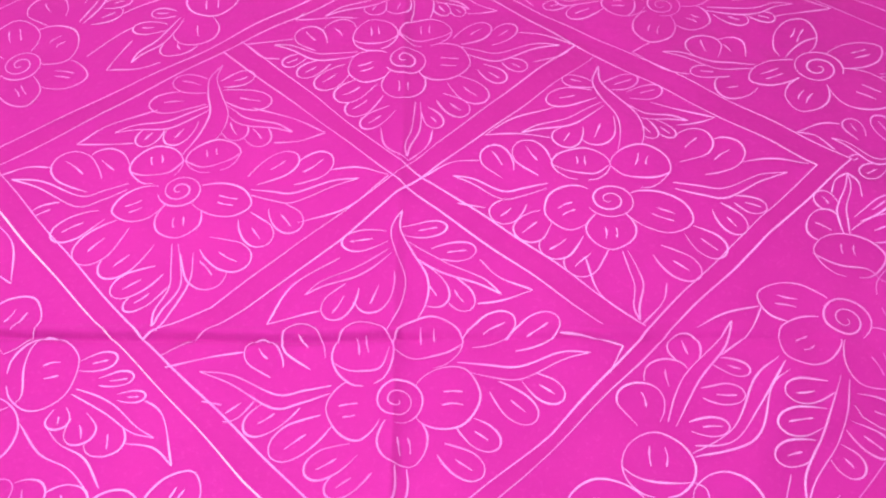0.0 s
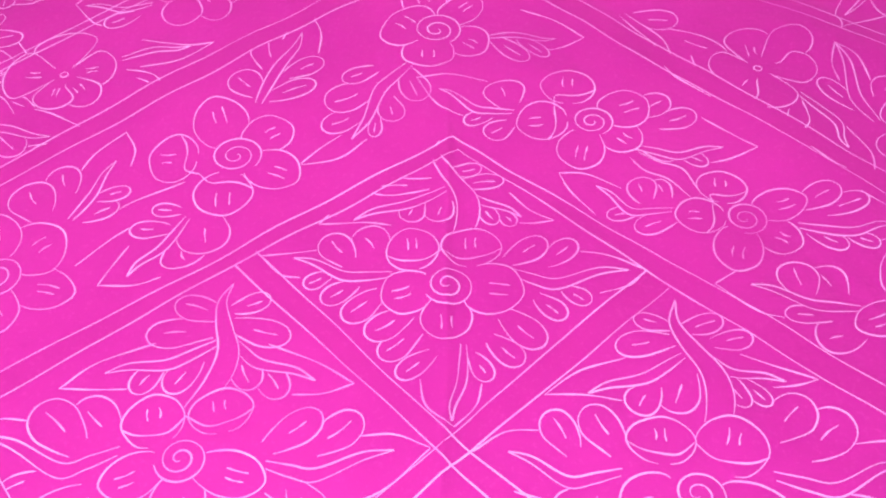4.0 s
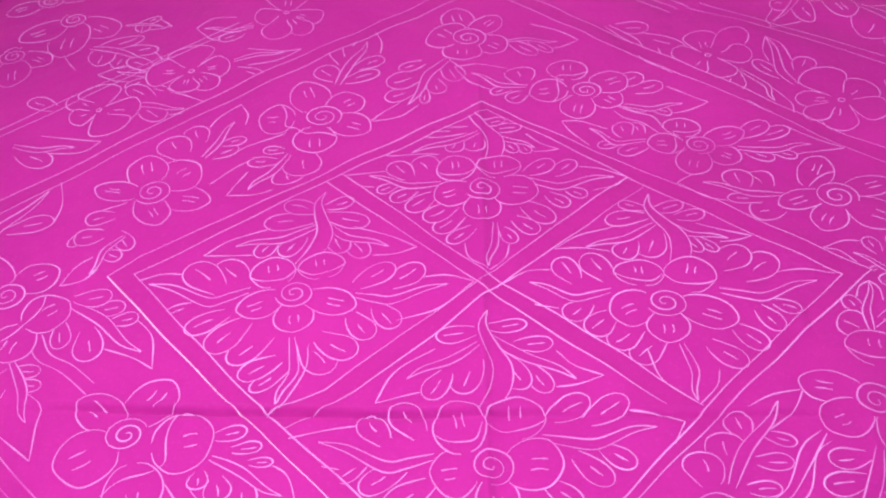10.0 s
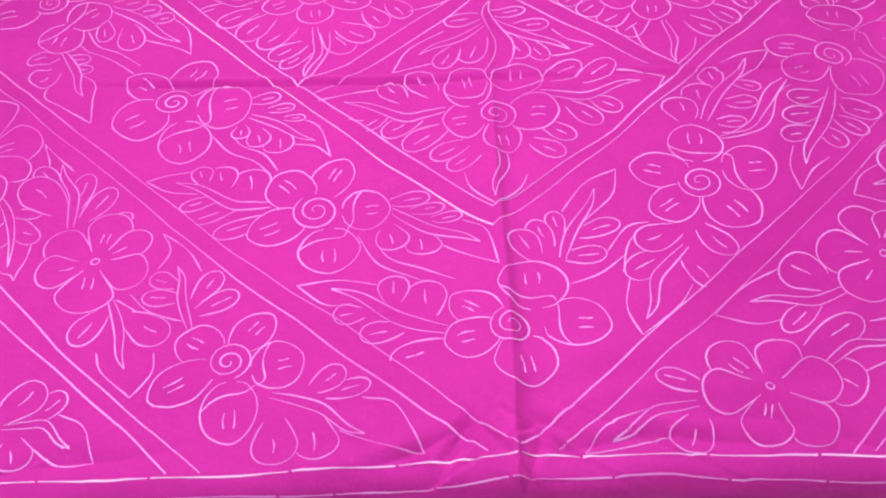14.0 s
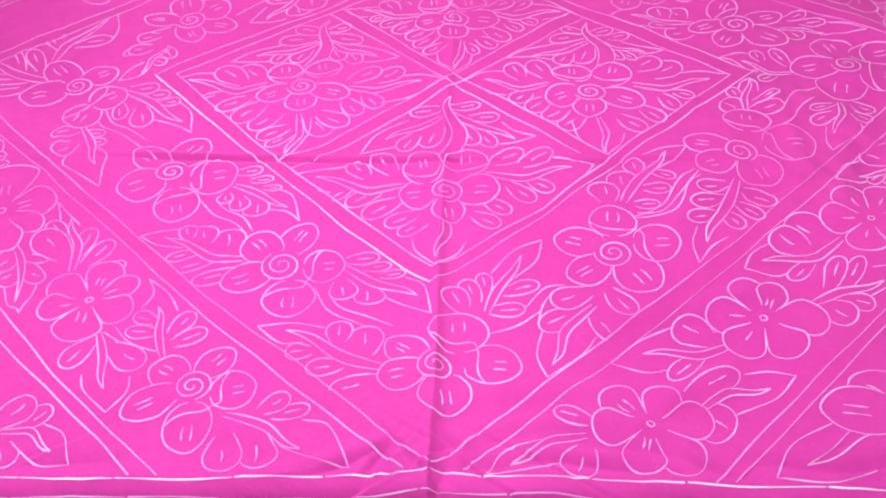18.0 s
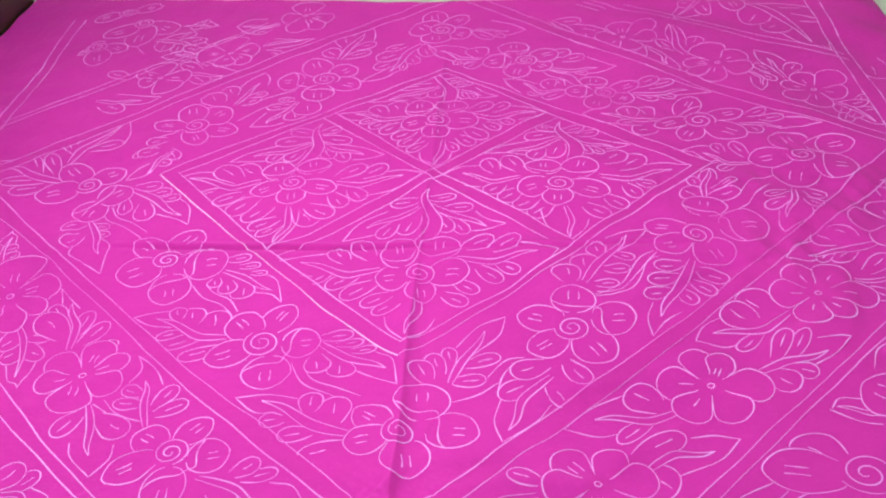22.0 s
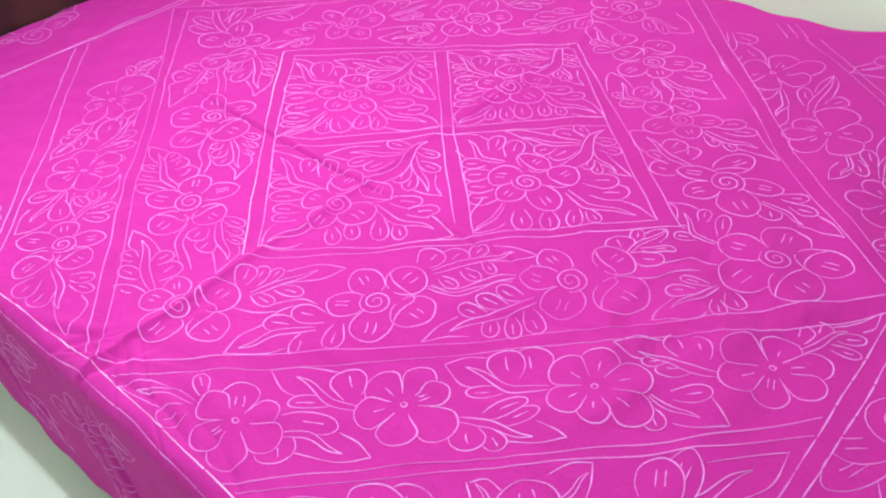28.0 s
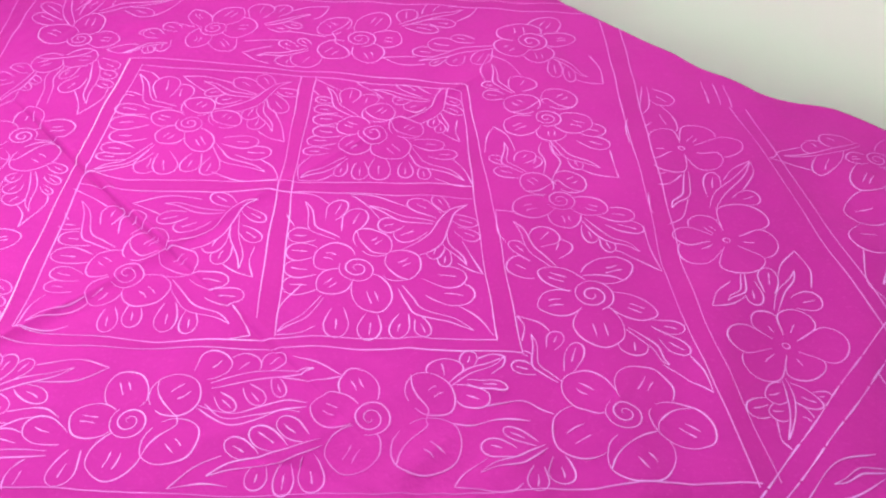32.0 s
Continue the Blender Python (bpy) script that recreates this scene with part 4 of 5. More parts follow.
flower((-0.884, 0.771), 0.022, True, [(0.025, 0.016, 0.083, 0.029, .7), (-0.017, -0.016, -0.075, -0.047, .7)])
flower((0.597, 0.730), 0.018, True, [(-0.005, 0.032, 0.004, 0.078, .8), (-0.011, -0.009, -0.033, -0.040, .7), (0.017, -0.033, 0.027, -0.094, .8), (0.019, 0.004, 0.069, -0.013, .7)])
flower((-0.666, 0.400), 0.006, False, [(-0.002, 0.007, -0.021, 0.072, .8), (0.007, 0.000, 0.070, 0.000, .6), (0.004, -0.005, 0.045, -0.059, .9), (-0.006, -0.004, -0.043, -0.026, .6), (-0.006, 0.004, -0.063, 0.038, .8)])
flower((0.694, -0.552), 0.026, True, [(-0.020, 0.007, -0.067, 0.048, 1.1), (0.007, 0.021, 0.046, 0.076, .85), (-0.018, -0.019, -0.051, -0.056, .7), (0.020, -0.017, 0.049, -0.030, 1.2)])
flower((0.773, -0.459), 0.034, True, [(0.000, 0.042, -0.040, 0.090, .8), (0.016, 0.057, -0.016, 0.122, .6)])
flower((0.598, -0.651), 0.030, True, [(-0.065, -0.014, -0.121, 0.005, 1.0), (-0.036, 0.009, -0.083, 0.039, 1.2)])
flower((0.924, -0.135), 0.041, True, [(0.014, -0.062, -0.058, -0.090, .75), (0.013, -0.092, -0.029, -0.147, .7), (0.028, -0.093, 0.082, -0.148, .75), (0.033, -0.023, 0.109, -0.100, .5)])
flower((0.948, -0.326), 0.034, True, [(-0.023, -0.023, -0.038, -0.127, .6), (0.013, -0.037, 0.040, -0.090, 1.0), (0.031, -0.003, 0.066, -0.046, .7)])
flower((-0.050, 0.607), 0.028, True, [(-0.029, -0.027, -0.063, 0.026, 1.2), (-0.022, -0.035, -0.008, -0.074, 1.5), (0.027, -0.007, 0.067, -0.040, .95), (0.011, 0.031, 0.057, 0.065, .8), (-0.014, 0.033, -0.032, 0.098, .8)])
plume((-0.257, 0.051), (-0.247, 0.188))
plume((0.244, 0.028), (0.226, 0.179))
plume((-0.006, 0.260), (-0.035, 0.403))
plume((0.003, -0.192), (-0.002, -0.050))
spray((-0.265, -0.429), (-0.050, 0.003), (-0.124, 0.035), [((-0.163, 0.038), (-0.142, 0.046), (-0.107, 0.053)), ((-0.163, 0.038), (-0.130, 0.020), (-0.093, 0.016))], [(-0.089, 0.035, -0.099, 0.061, .9), (-0.063, 0.026, -0.074, 0.062, 1), (-0.026, 0.010, -0.037, 0.058, .9), (-0.070, 0.009, -0.111, -0.008, .4), (-0.046, -0.004, -0.093, -0.030, .4), (-0.002, -0.021, -0.062, -0.050, .35)])
spray((-0.119, -0.440), (0.050, -0.030), (0.108, -0.055), [((0.129, -0.090), (0.114, -0.038), (0.086, -0.018)), ((0.129, -0.090), (0.093, -0.071), (0.059, -0.053))], [(0.000, 0.012, 0.046, 0.020, .45), (0.025, -0.003, 0.064, 0.006, .4), (0.050, -0.016, 0.086, -0.010, .4), (-0.002, -0.028, 0.009, -0.062, 1), (0.037, -0.037, 0.042, -0.069, 1.2)])
spray((-0.046, -0.614), (-0.060, 0.023), (-0.133, 0.058), [((-0.172, 0.063), (-0.125, 0.070), (-0.073, 0.061)), ((-0.172, 0.063), (-0.136, 0.035), (-0.106, 0.036))], [(-0.060, 0.038, -0.062, 0.074, .9), (-0.022, 0.017, -0.027, 0.066, .85), (-0.093, 0.024, -0.125, 0.017, .75), (-0.050, 0.005, -0.094, -0.007, .55), (-0.001, -0.018, -0.059, -0.039, .5)])
spray((0.081, -0.517), (0.016, 0.044), (0.042, 0.103), [((0.070, 0.136), (0.032, 0.113), (0.002, 0.069)), ((0.070, 0.136), (0.062, 0.092), (0.027, 0.053))], [(-0.029, 0.003, -0.053, 0.039, .75), (-0.014, 0.015, -0.032, 0.056, .6), (-0.001, 0.036, -0.011, 0.069, .6), (0.019, 0.035, 0.068, 0.049, .45), (0.003, 0.003, 0.050, 0.005, .5)])
spray((0.267, -0.302), (0.028, 0.051), (0.069, 0.111), [((0.102, 0.130), (0.063, 0.119), (0.034, 0.102)), ((0.102, 0.130), (0.084, 0.097), (0.054, 0.072))], [(-0.021, -0.000, -0.029, 0.043, .95), (0.002, 0.022, -0.003, 0.070, .85), (0.025, 0.064, 0.017, 0.097, .85), (0.046, 0.065, 0.079, 0.054, .45), (0.032, 0.032, 0.071, 0.029, .5), (0.017, -0.002, 0.053, -0.001, .5)])
spray((0.220, -0.500), (-0.037, -0.049), (-0.054, -0.101), [((-0.060, -0.122), (-0.073, -0.086), (-0.066, -0.044)), ((-0.060, -0.122), (-0.019, -0.085), (0.001, -0.055))], [(-0.007, 0.025, -0.055, 0.000, .65), (-0.021, -0.011, -0.070, -0.042, .55), (0.020, 0.026, 0.051, -0.017, .55), (-0.002, -0.018, 0.025, -0.058, .6)])
spray((0.433, -0.254), (-0.028, -0.063), (-0.056, -0.125), [((-0.070, -0.167), (-0.075, -0.128), (-0.066, -0.096)), ((-0.070, -0.167), (-0.050, -0.134), (-0.026, -0.114))], [(-0.016, -0.010, -0.059, -0.019, .55), (-0.021, -0.038, -0.071, -0.049, .5), (-0.036, -0.068, -0.078, -0.082, .5), (0.006, -0.023, 0.049, -0.048, .55), (-0.005, -0.048, 0.027, -0.078, .5), (-0.026, -0.069, -0.003, -0.097, .65)])
spray((0.471, -0.085), (0.003, 0.038), (0.016, 0.084), [((0.016, 0.084), (0.002, 0.075), (-0.006, 0.057)), ((0.016, 0.084), (0.025, 0.071), (0.025, 0.050))], [(-0.004, 0.002, -0.037, 0.022, 1.14), (-0.005, 0.034, -0.020, 0.059, 0.71), (0.014, 0.020, 0.057, 0.047, 0.27), (0.009, -0.001, 0.058, 0.014, 0.59)])
spray((-0.316, -0.274), (0.043, -0.022), (0.093, -0.049), [((0.115, -0.076), (0.095, -0.024), (0.064, -0.004)), ((0.115, -0.076), (0.094, -0.059), (0.063, -0.055))], [(-0.002, 0.028, 0.035, 0.039, .5), (0.023, 0.011, 0.057, 0.017, .45), (0.046, -0.006, 0.074, -0.004, .45), (-0.009, -0.019, -0.006, -0.041, 1), (0.012, -0.027, 0.022, -0.056, .95), (0.044, -0.035, 0.049, -0.068, 1.1)])
spray((-0.225, -0.695), (0.054, -0.016), (0.101, -0.042), [((0.161, -0.062), (0.129, -0.008), (0.094, 0.001)), ((0.161, -0.062), (0.123, -0.056), (0.074, -0.038))], [(0.043, 0.009, 0.071, 0.037, .65), (0.055, 0.003, 0.101, 0.018, .4), (0.007, -0.030, 0.013, -0.075, .95), (0.047, -0.027, 0.053, -0.070, .95)])
spray((-0.330, -0.607), (-0.017, 0.045), (-0.031, 0.085), [((-0.057, 0.131), (-0.043, 0.106), (-0.054, 0.081)), ((-0.057, 0.131), (-0.021, 0.105), (-0.001, 0.077))], [(0.001, 0.037, 0.021, 0.076, .6), (0.006, 0.021, 0.048, 0.045, .5), (-0.028, 0.060, -0.060, 0.069, .65), (-0.021, 0.041, -0.063, 0.042, .5)])
spray((-0.428, -0.570), (0.019, -0.044), (0.038, -0.090), [((0.052, -0.124), (0.013, -0.093), (0.001, -0.069)), ((0.052, -0.124), (0.069, -0.094), (0.065, -0.069))], [(-0.005, -0.017, -0.030, -0.058, .65), (0.025, -0.025, 0.076, -0.048, .65)])
spray((0.206, -0.702), (-0.043, -0.010), (-0.087, -0.040), [((-0.114, -0.053), (-0.085, -0.021), (0.002, 0.013)), ((-0.114, -0.053), (-0.071, -0.047), (-0.018, -0.031))], [(0.002, 0.017, -0.038, 0.033, .5), (-0.002, -0.015, -0.014, -0.052, 1)])
spray((-0.503, -0.727), (0.044, 0.002), (0.080, -0.025), [((0.107, -0.040), (0.086, 0.000), (0.055, 0.015)), ((0.107, -0.040), (0.068, -0.041), (0.029, -0.017))], [(-0.003, 0.010, 0.026, 0.053, .75), (0.030, 0.010, 0.057, 0.039, .65), (0.014, -0.016, 0.025, -0.047, 1.1)])
spray((0.389, -0.557), (-0.048, -0.019), (-0.112, -0.023), [((-0.151, -0.038), (-0.116, -0.004), (-0.074, 0.023)), ((-0.151, -0.038), (-0.109, -0.050), (-0.078, -0.045))], [(-0.026, 0.007, -0.068, 0.033, .95), (-0.043, -0.023, -0.082, -0.061, .45)])
spray((0.338, -0.660), (0.039, 0.026), (0.087, 0.038), [((0.120, 0.058), (0.088, 0.063), (0.059, 0.057)), ((0.120, 0.058), (0.090, 0.022), (0.038, -0.006))], [(-0.010, 0.017, 0.051, 0.062, .4), (-0.002, -0.002, 0.036, -0.027, 1.1)])
spray((0.556, -0.373), (-0.043, -0.031), (-0.111, -0.042), [((-0.136, -0.058), (-0.120, -0.026), (-0.083, -0.003)), ((-0.136, -0.058), (-0.096, -0.068), (-0.072, -0.055))], [(-0.049, -0.018, -0.088, 0.014, .95), (-0.023, -0.001, -0.066, 0.037, .95), (-0.046, -0.039, -0.079, -0.075, .45)])
spray((0.493, -0.491), (0.047, 0.025), (0.102, 0.044), [((0.136, 0.068), (0.115, 0.068), (0.090, 0.064)), ((0.136, 0.068), (0.111, 0.039), (0.075, 0.016))], [(0.031, 0.031, 0.056, 0.086, .4), (0.051, 0.031, 0.080, 0.081, .35), (0.018, 0.003, 0.053, -0.023, 1), (0.052, 0.014, 0.082, 0.003, .9)])
spray((0.719, -0.212), (-0.043, -0.013), (-0.112, -0.031), [((-0.147, -0.041), (-0.128, -0.009), (-0.090, 0.016)), ((-0.147, -0.041), (-0.112, -0.044), (-0.097, -0.033))], [(-0.060, 0.006, -0.095, 0.030, .9), (-0.034, 0.007, -0.069, 0.040, .7), (-0.071, -0.011, -0.099, -0.042, .45), (-0.037, -0.009, -0.076, -0.043, .5)])
spray((0.663, -0.296), (0.034, 0.001), (0.072, 0.006), [((0.106, 0.019), (0.087, 0.030), (0.065, 0.043)), ((0.106, 0.019), (0.081, -0.008), (0.049, -0.020))], [(0.022, 0.019, 0.060, 0.053, .55), (0.014, -0.020, 0.042, -0.040, .8)])
spray((0.764, -0.112), (0.017, 0.035), (0.033, 0.083), [((0.052, 0.142), (0.034, 0.105), (0.013, 0.074)), ((0.052, 0.142), (0.058, 0.113), (0.049, 0.095))], [(-0.007, 0.020, -0.021, 0.053, 1.1), (0.010, 0.042, 0.001, 0.075, .9), (0.029, 0.059, 0.060, 0.084, .5), (0.032, 0.039, 0.069, 0.051, .45)])
spray((-0.251, 0.112), (-0.048, -0.025), (-0.111, -0.038), [((-0.152, -0.057), (-0.122, -0.027), (-0.065, -0.001)), ((-0.152, -0.057), (-0.115, -0.057), (-0.079, -0.055))], [(-0.054, -0.026, -0.076, -0.059, .65), (-0.016, -0.020, -0.040, -0.058, .65)])
spray((-0.242, 0.122), (0.040, -0.031), (0.100, -0.050), [((0.140, -0.053), (0.100, -0.030), (0.046, -0.009)), ((0.140, -0.053), (0.111, -0.064), (0.079, -0.066))], [(0.015, -0.023, 0.037, -0.062, .65), (0.040, -0.031, 0.070, -0.069, .6)])
spray((-0.324, -0.010), (-0.054, -0.020), (-0.143, 0.011), [((-0.162, 0.016), (-0.130, 0.029), (-0.100, 0.028))], [(-0.041, 0.003, -0.095, 0.045, .65), (-0.005, 0.009, -0.054, 0.050, .65)])
spray((-0.178, -0.019), (0.050, -0.007), (0.123, 0.018), [((0.157, 0.020), (0.122, 0.034), (0.088, 0.032)), ((0.157, 0.019), (0.113, -0.023), (0.059, -0.044))], [(-0.000, 0.017, 0.046, 0.057, .55), (0.043, 0.016, 0.086, 0.055, .6)])
spray((-0.252, -0.092), (0.009, -0.057), (-0.002, -0.108), [((0.004, -0.113), (0.025, -0.052), (0.023, -0.012))], [])
spray((0.227, 0.109), (-0.041, -0.025), (-0.097, -0.046), [((-0.139, -0.048), (-0.102, -0.019), (-0.057, -0.003)), ((-0.139, -0.048), (-0.096, -0.048), (-0.061, -0.052))], [(-0.033, -0.033, -0.051, -0.065, .85), (0.000, -0.019, -0.017, -0.062, .85)])
spray((0.237, 0.120), (0.037, -0.027), (0.088, -0.035), [((0.119, -0.033), (0.085, -0.020), (0.047, -0.006)), ((0.119, -0.033), (0.099, -0.039), (0.075, -0.042))], [(0.021, -0.024, 0.048, -0.066, .45), (0.047, -0.038, 0.069, -0.063, .55)])
spray((0.158, -0.018), (-0.050, -0.008), (-0.106, 0.019), [((-0.138, 0.018), (-0.107, 0.039), (-0.073, 0.042)), ((-0.138, 0.018), (-0.109, -0.016), (-0.068, -0.029))], [(-0.043, 0.021, -0.066, 0.062, .65), (-0.001, 0.021, -0.028, 0.068, .65)])
spray((0.298, -0.016), (0.055, -0.010), (0.127, 0.020), [((0.152, 0.032), (0.116, 0.039), (0.076, 0.035))], [(0.002, 0.039, 0.044, 0.084, .65), (0.029, 0.023, 0.080, 0.066, .65)])
spray((0.238, -0.106), (0.010, -0.042), (0.009, -0.083), [((0.011, -0.087), (-0.028, -0.052), (-0.042, -0.005)), ((0.011, -0.087), (0.033, -0.063), (0.039, -0.041))], [])
spray((-0.023, 0.323), (-0.047, -0.023), (-0.103, -0.044), [((-0.142, -0.051), (-0.118, -0.018), (-0.092, 0.007)), ((-0.142, -0.051), (-0.092, -0.048), (-0.059, -0.054))], [(-0.030, -0.018, -0.043, -0.048, .85), (0.000, -0.015, -0.009, -0.049, .85)])
spray((-0.013, 0.332), (0.037, -0.025), (0.078, -0.046), [((0.114, -0.051), (0.087, -0.036), (0.064, -0.011)), ((0.114, -0.051), (0.089, -0.055), (0.069, -0.054))], [(0.030, -0.029, 0.050, -0.056, .55), (0.053, -0.039, 0.071, -0.057, .65)])
spray((-0.076, 0.202), (-0.054, 0.001), (-0.111, 0.021), [((-0.148, 0.023), (-0.115, 0.027), (-0.086, 0.033)), ((-0.148, 0.023), (-0.122, -0.002), (-0.099, -0.006))], [(-0.048, 0.018, -0.078, 0.054, .75), (-0.009, 0.020, -0.042, 0.062, .75)])
spray((0.051, 0.210), (0.053, -0.012), (0.130, 0.006), [((0.148, 0.008), (0.109, 0.024), (0.075, 0.029)), ((0.148, 0.008), (0.128, -0.015), (0.096, -0.027))], [(0.000, 0.013, 0.040, 0.045, .55), (0.039, 0.012, 0.074, 0.042, .55)])
spray((0.006, 0.117), (-0.002, -0.045), (-0.008, -0.088), [((-0.006, -0.093), (-0.034, -0.071), (-0.042, -0.042)), ((-0.006, -0.093), (0.015, -0.068), (0.020, -0.044))], [])
spray((-0.012, -0.105), (-0.040, -0.026), (-0.087, -0.053), [((-0.122, -0.089), (-0.102, -0.042), (-0.054, -0.007)), ((-0.122, -0.089), (-0.088, -0.078), (-0.060, -0.071))], [(-0.038, -0.043, -0.058, -0.084, .65), (-0.003, -0.026, -0.019, -0.077, .65)])
spray((0.005, -0.094), (0.044, -0.030), (0.103, -0.064), [((0.135, -0.061), (0.101, -0.044), (0.080, -0.021)), ((0.135, -0.061), (0.104, -0.071), (0.075, -0.075))], [(0.011, -0.030, 0.043, -0.078, .55), (0.044, -0.044, 0.070, -0.083, .55)])
spray((-0.059, -0.268), (-0.054, -0.012), (-0.136, 0.019), [((-0.174, 0.022), (-0.128, 0.035), (-0.088, 0.042)), ((-0.174, 0.022), (-0.136, -0.010), (-0.106, -0.018))], [(-0.056, 0.019, -0.087, 0.055, .65), (-0.016, 0.029, -0.049, 0.072, .65)])
spray((0.065, -0.243), (0.061, -0.003), (0.130, 0.015), [((0.163, 0.025), (0.131, 0.034), (0.101, 0.038)), ((0.163, 0.025), (0.140, -0.017), (0.106, -0.033))], [(0.010, 0.028, 0.056, 0.058, .55), (0.053, 0.026, 0.100, 0.056, .55)])
spray((0.010, -0.321), (0.005, -0.052), (-0.004, -0.107), [((-0.004, -0.119), (-0.033, -0.089), (-0.042, -0.062)), ((-0.004, -0.119), (0.025, -0.088), (0.035, -0.066))], [])
spray((-0.267, 0.462), (0.017, 0.066), (0.036, 0.137), [((0.038, 0.183), (0.017, 0.141), (0.007, 0.097)), ((0.038, 0.183), (0.061, 0.139), (0.064, 0.094))], [(-0.003, 0.020, -0.042, 0.056, .75), (0.007, 0.067, -0.009, 0.124, .75), (0.028, 0.052, 0.071, 0.084, .55), (0.010, 0.009, 0.068, 0.040, .45)])
spray((-0.318, 0.277), (-0.023, -0.046), (-0.050, -0.084), [((-0.080, -0.096), (-0.069, -0.069), (-0.058, -0.043)), ((-0.080, -0.096), (-0.039, -0.095), (-0.012, -0.083))], [(-0.010, 0.010, -0.044, 0.011, .55), (-0.017, -0.017, -0.063, -0.018, .5), (0.017, 0.006, 0.030, -0.048, 1), (-0.003, -0.034, 0.014, -0.066, 1.3)])
spray((-0.454, 0.270), (0.016, 0.040), (0.031, 0.092), [((0.031, 0.138), (0.001, 0.101), (-0.012, 0.064)), ((0.031, 0.138), (0.049, 0.110), (0.050, 0.083))], [(-0.034, 0.005, -0.069, 0.052, .85), (-0.013, 0.033, -0.035, 0.080, .75), (0.023, 0.031, 0.059, 0.047, .5), (0.012, 0.001, 0.051, 0.025, .5)])
spray((0.054, 0.455), (-0.047, 0.004), (-0.094, 0.037), [((-0.124, 0.059), (-0.076, 0.065), (-0.033, 0.053)), ((-0.124, 0.059), (-0.093, 0.008), (-0.056, -0.012))], [(-0.004, 0.012, -0.018, 0.054, 1.1), (-0.028, -0.007, -0.060, -0.020, .6), (-0.004, -0.021, -0.033, -0.044, .8)])
spray((0.197, 0.397), (0.052, -0.014), (0.107, 0.003), [((0.146, 0.001), (0.120, 0.021), (0.086, 0.050)), ((0.146, 0.001), (0.113, -0.014), (0.086, -0.022))], [(0.004, 0.053, 0.048, 0.084, .65), (0.030, 0.036, 0.079, 0.059, .55), (0.013, -0.004, 0.047, -0.021, .55), (0.052, -0.011, 0.086, -0.023, .55)])
spray((0.234, 0.298), (-0.047, 0.002), (-0.084, 0.037), [((-0.126, 0.054), (-0.093, 0.054), (-0.055, 0.034)), ((-0.126, 0.054), (-0.113, 0.026), (-0.086, -0.006))], [(-0.027, 0.015, -0.037, 0.048, 0.91), (-0.004, 0.016, -0.016, 0.045, 0.72), (-0.037, 0.002, -0.073, -0.008, 0.49), (0.002, -0.009, -0.043, -0.026, 0.54)])
spray((0.371, 0.282), (0.056, -0.009), (0.107, 0.000), [((0.153, -0.008), (0.114, 0.015), (0.075, 0.047)), ((0.153, -0.008), (0.111, -0.017), (0.081, -0.023))], [(0.005, 0.027, 0.052, 0.055, .55), (0.030, 0.018, 0.082, 0.039, .45), (0.009, -0.007, 0.047, -0.031, .45), (0.050, -0.015, 0.080, -0.029, .55)])
spray((0.414, 0.171), (-0.053, 0.007), (-0.109, 0.027), [((-0.145, 0.027), (-0.110, 0.049), (-0.076, 0.061)), ((-0.145, 0.027), (-0.106, -0.007), (-0.080, -0.015))], [(-0.052, 0.015, -0.060, 0.060, .9), (-0.017, 0.014, -0.037, 0.053, .95), (-0.033, -0.010, -0.079, -0.010, .45), (-0.007, -0.028, -0.051, -0.043, .8)])
spray((0.617, -0.063), (-0.007, -0.040), (-0.025, -0.083), [((-0.033, -0.117), (-0.038, -0.096), (-0.033, -0.063)), ((-0.033, -0.117), (-0.006, -0.096), (0.017, -0.076), (0.019, -0.058))], [(-0.010, -0.006, -0.050, -0.022, 0.35), (-0.016, -0.036, -0.053, -0.054, 0.59), (0.019, 0.001, 0.050, -0.020, 0.78), (0.014, -0.028, 0.037, -0.053, 0.67)])
spray((0.560, 0.023), (-0.039, -0.002), (-0.079, 0.030), [((-0.115, 0.040), (-0.086, 0.052), (-0.059, 0.050)), ((-0.115, 0.040), (-0.095, 0.034), (-0.078, 0.012))], [(-0.044, 0.031, -0.056, 0.059, 0.68), (-0.003, 0.021, -0.026, 0.062, 0.47), (-0.031, -0.011, -0.058, -0.028, 0.64), (-0.050, 0.003, -0.066, -0.006, 0.62)])
spray((0.559, 0.155), (0.045, 0.002), (0.077, -0.007), [((0.145, -0.012), (0.115, 0.009), (0.078, 0.025)), ((0.145, -0.012), (0.110, -0.013), (0.070, -0.012))], [(0.017, 0.032, 0.055, 0.051, .5), (0.038, 0.023, 0.084, 0.024, .45), (0.012, -0.003, 0.037, -0.028, 1)])
spray((-0.081, 0.538), (-0.033, -0.050), (-0.061, -0.135), [((-0.120, -0.177), (-0.096, -0.147), (-0.075, -0.128)), ((-0.120, -0.177), (-0.072, -0.165), (-0.042, -0.135))], [(-0.044, -0.009, -0.085, -0.030, 0.58), (-0.045, -0.046, -0.101, -0.075, 0.73), (-0.050, -0.090, -0.101, -0.114, 0.60), (-0.004, -0.013, 0.019, -0.065, 0.62), (-0.024, -0.062, -0.012, -0.103, 0.72), (-0.034, -0.097, -0.035, -0.131, 0.46)])
spray((0.022, 0.592), (0.042, 0.002), (0.087, 0.000), [((0.124, -0.001), (0.082, 0.038), (0.040, 0.057)), ((0.124, -0.001), (0.088, -0.019), (0.059, -0.024))], [(0.004, -0.004, 0.051, -0.044, .4), (0.038, -0.002, 0.076, -0.035, .4)])
